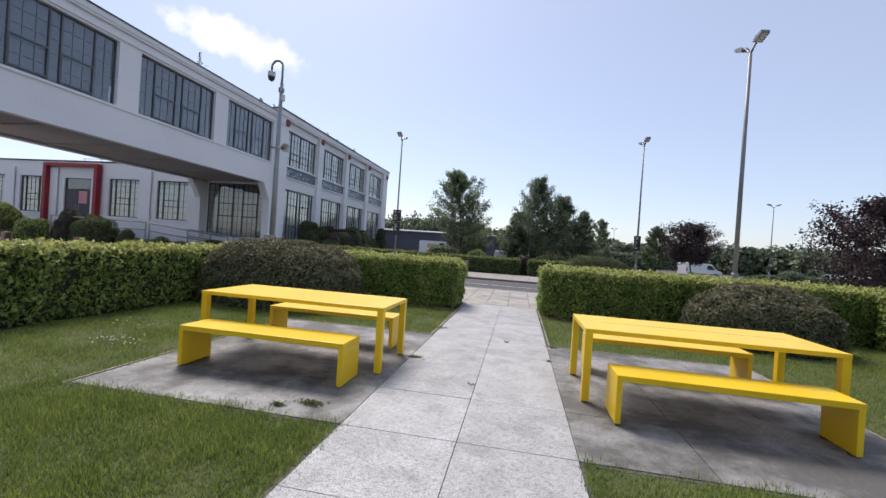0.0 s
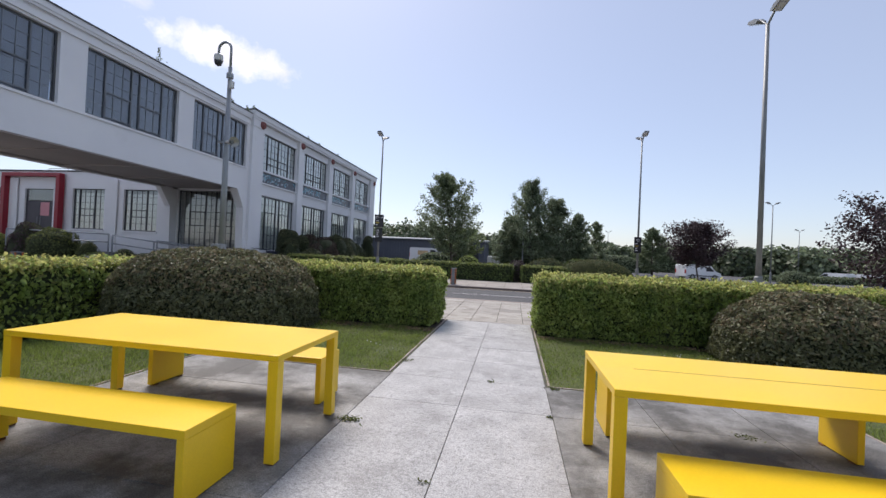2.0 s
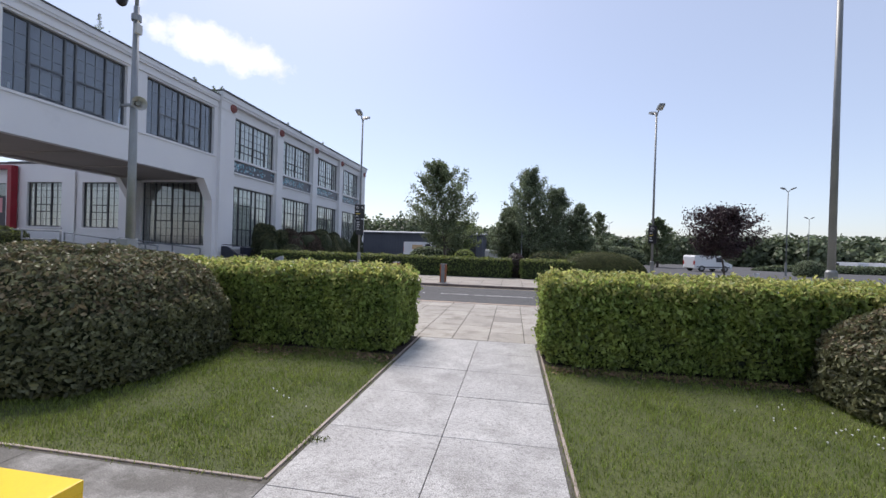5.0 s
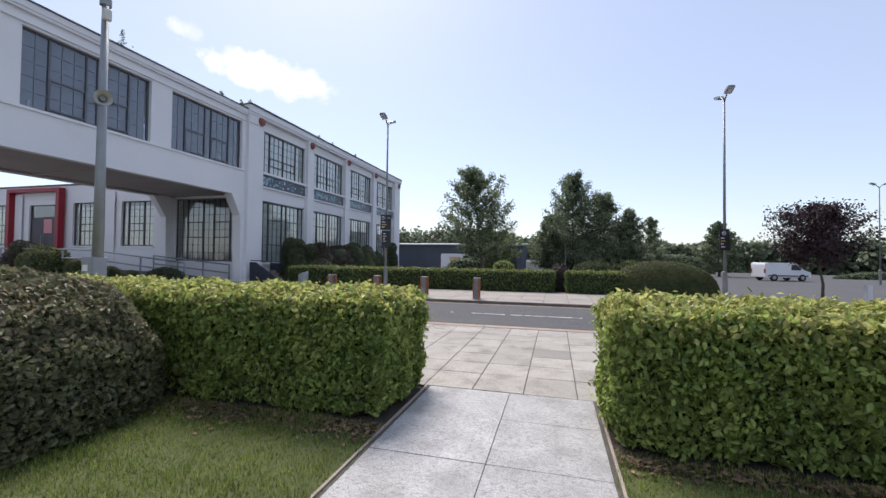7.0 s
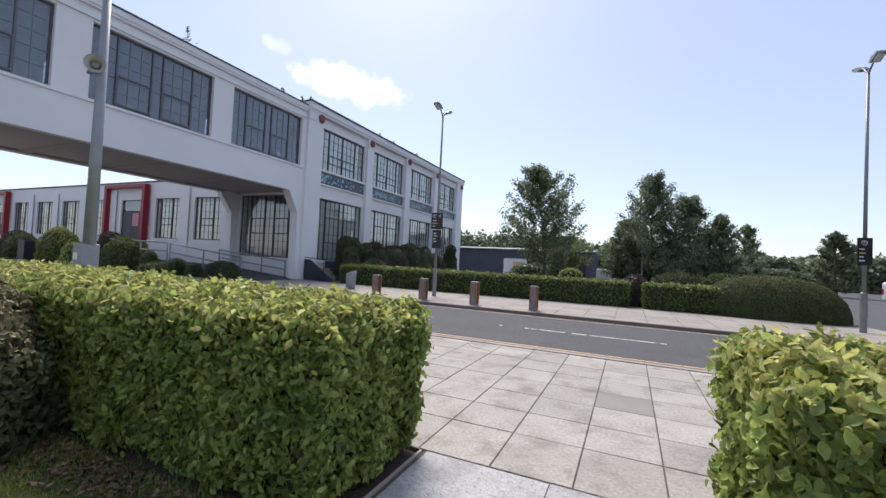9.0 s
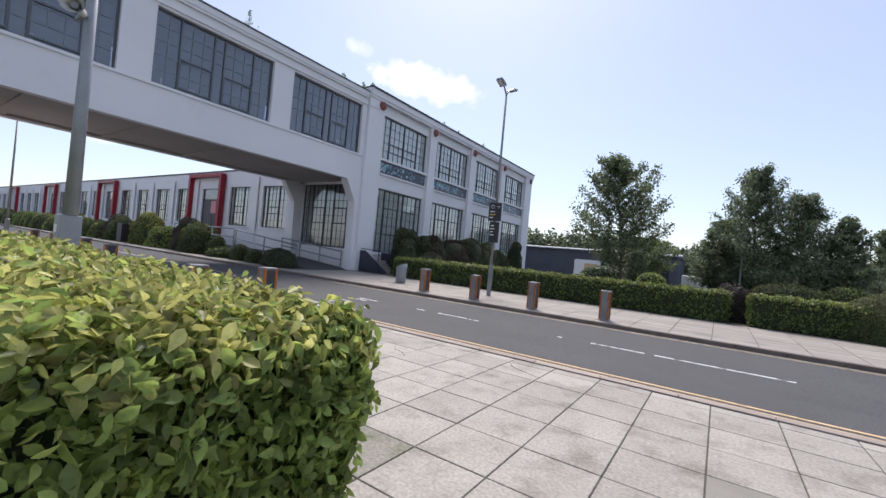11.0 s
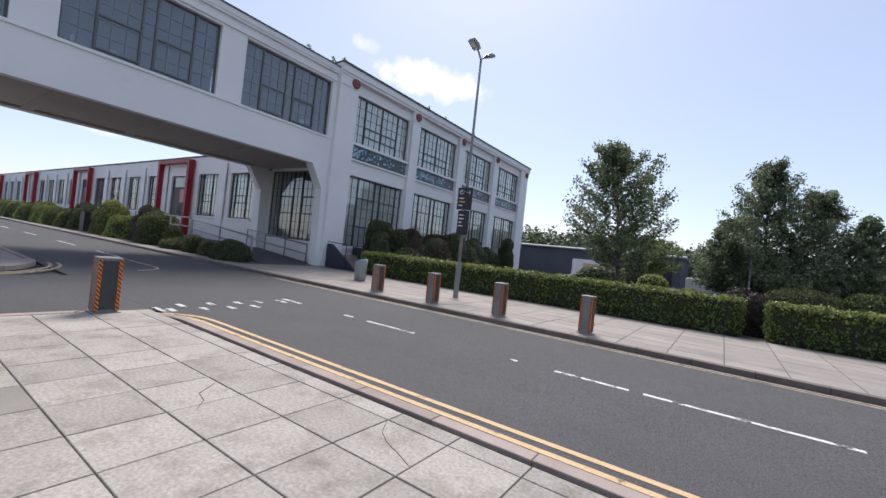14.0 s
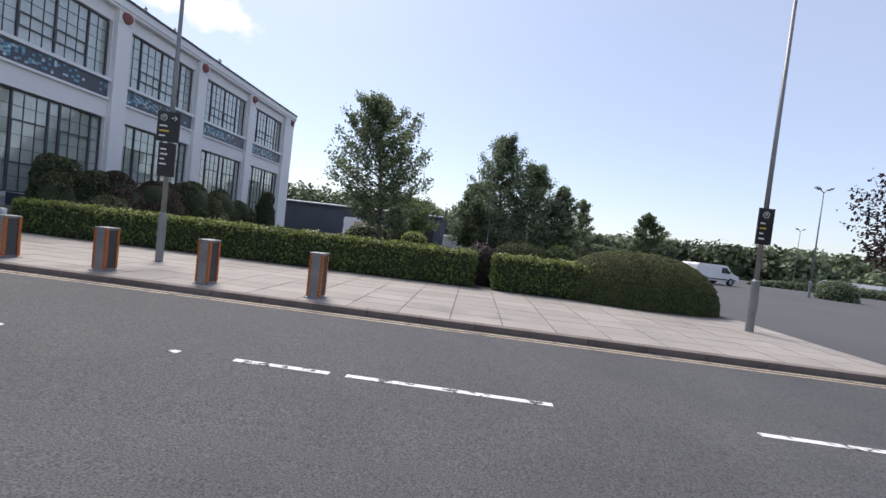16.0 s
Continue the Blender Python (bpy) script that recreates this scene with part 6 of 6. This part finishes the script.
# ---- slabs and kerbstones ----
YJ = [-0.46, 0.44, 1.35, 2.25, 3.14, 4.07, 5.92, 6.79, 7.69, 8.60, 9.50, 10.40, 11.21]
G = 0.011
cache = {}


def lay(parent, x0, x1, y0, y1, material, name="slab", z=0.0, tilt=0.0012, gap=G):
    key = (round(x1 - x0, 3), round(y1 - y0, 3), material, gap)
    if key not in cache:
        cache[key] = bevelled_slab(x1 - x0 - gap, y1 - y0 - gap, b=0.002 if gap < 0.008 else 0.004)
        cache[key].materials.append(M[material])
    ob = piece(name, cache[key], parent, ((x0 + x1) / 2, (y0 + y1) / 2, z + random.uniform(-0.0015, 0.0015)))
    ob.rotation_euler = (random.gauss(0, tilt), random.gauss(0, tilt), 0)


for a, b in zip(YJ, YJ[1:]):
    lay(path, -1.34, -0.38, a, b, "concrete", gap=0.006, tilt=0.0006)
    lay(path, -0.38, 0.53, a, b, "concrete", gap=0.006, tilt=0.0006)
PADY = [3.14, 4.07, 5.92, 6.80]
for a, b in zip(PADY, PADY[1:]):
    for x in (-4.06, -3.15, -2.25):
        lay(path, x, x + 0.91, a, b, "concrete_pad", gap=0.006, tilt=0.0006)
    for x in (0.53, 1.49, 2.45):
        lay(path, x, x + 0.96, a, b, "concrete_pad", gap=0.006, tilt=0.0006)
for x in (PATH_X[0] - 0.06, PATH_X[1] + 0.035):
    for a, b in ((6.86, 8.3), (8.304, 9.75), (9.754, 11.2)):
        part("edging", boxes((x, x + 0.024, a, b, -0.06, 0.004), bevel=0.003), "kerb", path, "thin weathered edging board")
for y in (6.835,):
    for x0, x1 in ((-4.08, -2.7), (-2.696, PATH_X[0] - 0.06), (PATH_X[1] + 0.06, 2.0), (2.004, 3.42)):
        part("edging", boxes((x0, x1, y, y + 0.022, -0.06, 0.002), bevel=0.003), "kerb", path, "thin weathered edging board")
for x in (-4.104, 3.41):
    for a, b in ((3.1, 4.9), (4.904, 6.83)):
        part("edging", boxes((x, x + 0.022, a, b, -0.06, 0.004), bevel=0.003), "kerb", path, "thin weathered edging board")
PX = [-2.62 + 0.598 * i for i in range(-9, 30)]
PY = [11.22, 11.92, 12.50, 13.09, 13.69, 14.28, 14.87, 15.46]
n = 0
far_rest = bmesh.new()
for i, (a, b) in enumerate(zip(PX, PX[1:])):
    for c, d in zip(PY, PY[1:]):
        if b < 10.5:
            dark = (abs((a + b) / 2 + 4.72) < 0.3 and abs((c + d) / 2 - 13.39) < 0.3) or (abs((a + b) / 2 - 0.07) < 0.3 and abs((c + d) / 2 - 13.39) < 0.3) or (abs((a + b) / 2 + 6.5) < 0.3 and abs((c + d) / 2 - 12.2) < 0.3)
            lay(pave, a, b, c, d, "slab_dark" if dark else ("slab_mossy" if d < 12.51 and b < -2.0 else "slab"))
        else:
            box(far_rest, a + 0.004, b - 0.004, c + 0.004, d - 0.004, -0.019, 0.0)
    if b < 10.5:
        lay(pave, a, b, 15.46, 15.66, "slab")
for x in range(40):
    for y in range(24):
        if math.hypot(max(0, -13.62 - 0.6 * x + 16.4), max(0, 15.6 - 0.6 * y - 12.84)) > 2.85 and 15.6 - 0.6 * y > 12.84:
            continue
        box(far_rest, -13.62 - 0.6 * (x + 1) + 0.004, -13.62 - 0.6 * x - 0.004, 15.6 - 0.6 * (y + 1) + 0.004, 15.6 - 0.6 * y - 0.004, -0.019, 0.0)
r_ = part("slabs", far_rest, "slab_far", pave)
r_["kind"] = "stuff"
fs = bmesh.new()
rf = random.Random(9)
y = 21.62
while y < 26.3:
    x = -17.4
    while x < 7.4:
        box(fs, max(-17.4, x) + 0.009, min(7.4, x + 0.9) - 0.009, y + 0.009, y + 0.591, -0.019, rf.uniform(-0.003, 0.0))
        x += 0.9
    y += 0.6
for k in range(60):
    box(fs, -17.4 - 0.9 * (k + 1) + 0.006, -17.4 - 0.9 * k - 0.006, 21.63, 22.4, -0.019, 0.0)
f_ = part("slabs", fs, "slab_far", far_pave)
f_["kind"] = "stuff"
kerb_me = mesh_of(boxes((-0.455, 0.455, -0.075, 0.075, -0.13, 0), bevel=0.012), "kerbstone")
kerb_me.materials.append(M["kerb"])
kerb_1 = thing("kerb_1", (0, 15.75, 0), "weathered concrete kerb along the near pavement", "kerb", kind="structure")
for k in range(46):
    piece("kerbstone", kerb_me, kerb_1, (-6.5 + 0.915 * k, 0.07, 0.0 - (k % 3) * 0.001))
for k in range(14):
    a = radians(90 + 90 * k / 13)
    piece("kerbstone", kerb_me, kerb_1, (-7.0 + 1.07 * math.cos(a) - 0.0, -0.93 + 1.0 * math.sin(a), 0), a - math.pi / 2, (0.16, 1, 1))
for k in range(14):
    piece("kerbstone", kerb_me, kerb_1, (-8.12, -1.4 - 0.915 * k, 0), math.pi / 2)
kerb_2 = thing("kerb_2", (0, 21.54, 0), "brownish weathered kerb along the far pavement, face shadow put into its colour", "kerb", kind="structure")
kerb_dark = kerb_me.copy()
kerb_dark.materials.clear()
kerb_dark.materials.append(M["kerb_dark"])
for k in range(70):
    piece("kerbstone", kerb_dark, kerb_2, (7.0 - 0.915 * k, 0, 0.0))
kerb_3 = thing("kerb_3", (-13.5, 15.7, 0), "weathered kerb round the island pavement", "kerb", kind="structure")
for k in range(16):
    piece("kerbstone", kerb_me, kerb_3, (0, -3.32 - 0.915 * k, 0), math.pi / 2)
for k in range(40):
    piece("kerbstone", kerb_me, kerb_3, (-3.36 - 0.915 * k, 0.04, 0))
for k in range(12):
    a = radians(90 * k / 11)
    piece("kerbstone", kerb_me, kerb_3, (-2.9 + 2.9 * math.cos(a), -2.86 + 2.9 * math.sin(a), 0), a - math.pi / 2, (0.46, 1, 1))

# hairline cracks in two slabs
for pts in (((-2.60, 15.42), (-2.50, 15.26), (-2.36, 15.16), (-2.20, 15.10), (-2.03, 15.02)), ((-4.2, 14.82), (-4.05, 14.62), (-3.88, 14.58), (-3.72, 14.45))):
    bm = bmesh.new()
    for (xa, ya), (xb, yb) in zip(pts, pts[1:]):
        d = Vector((xb - xa, yb - ya, 0)).normalized()
        nx, ny = -d.y * 0.002, d.x * 0.002
        prism(bm, [(xa - nx, ya - ny), (xb - nx, yb - ny), (xb + nx, yb + ny), (xa + nx, ya + ny)], "z", 0.0005, 0.0035)
    tagged(part("crack", bm, "joint", pave), kind="stuff")
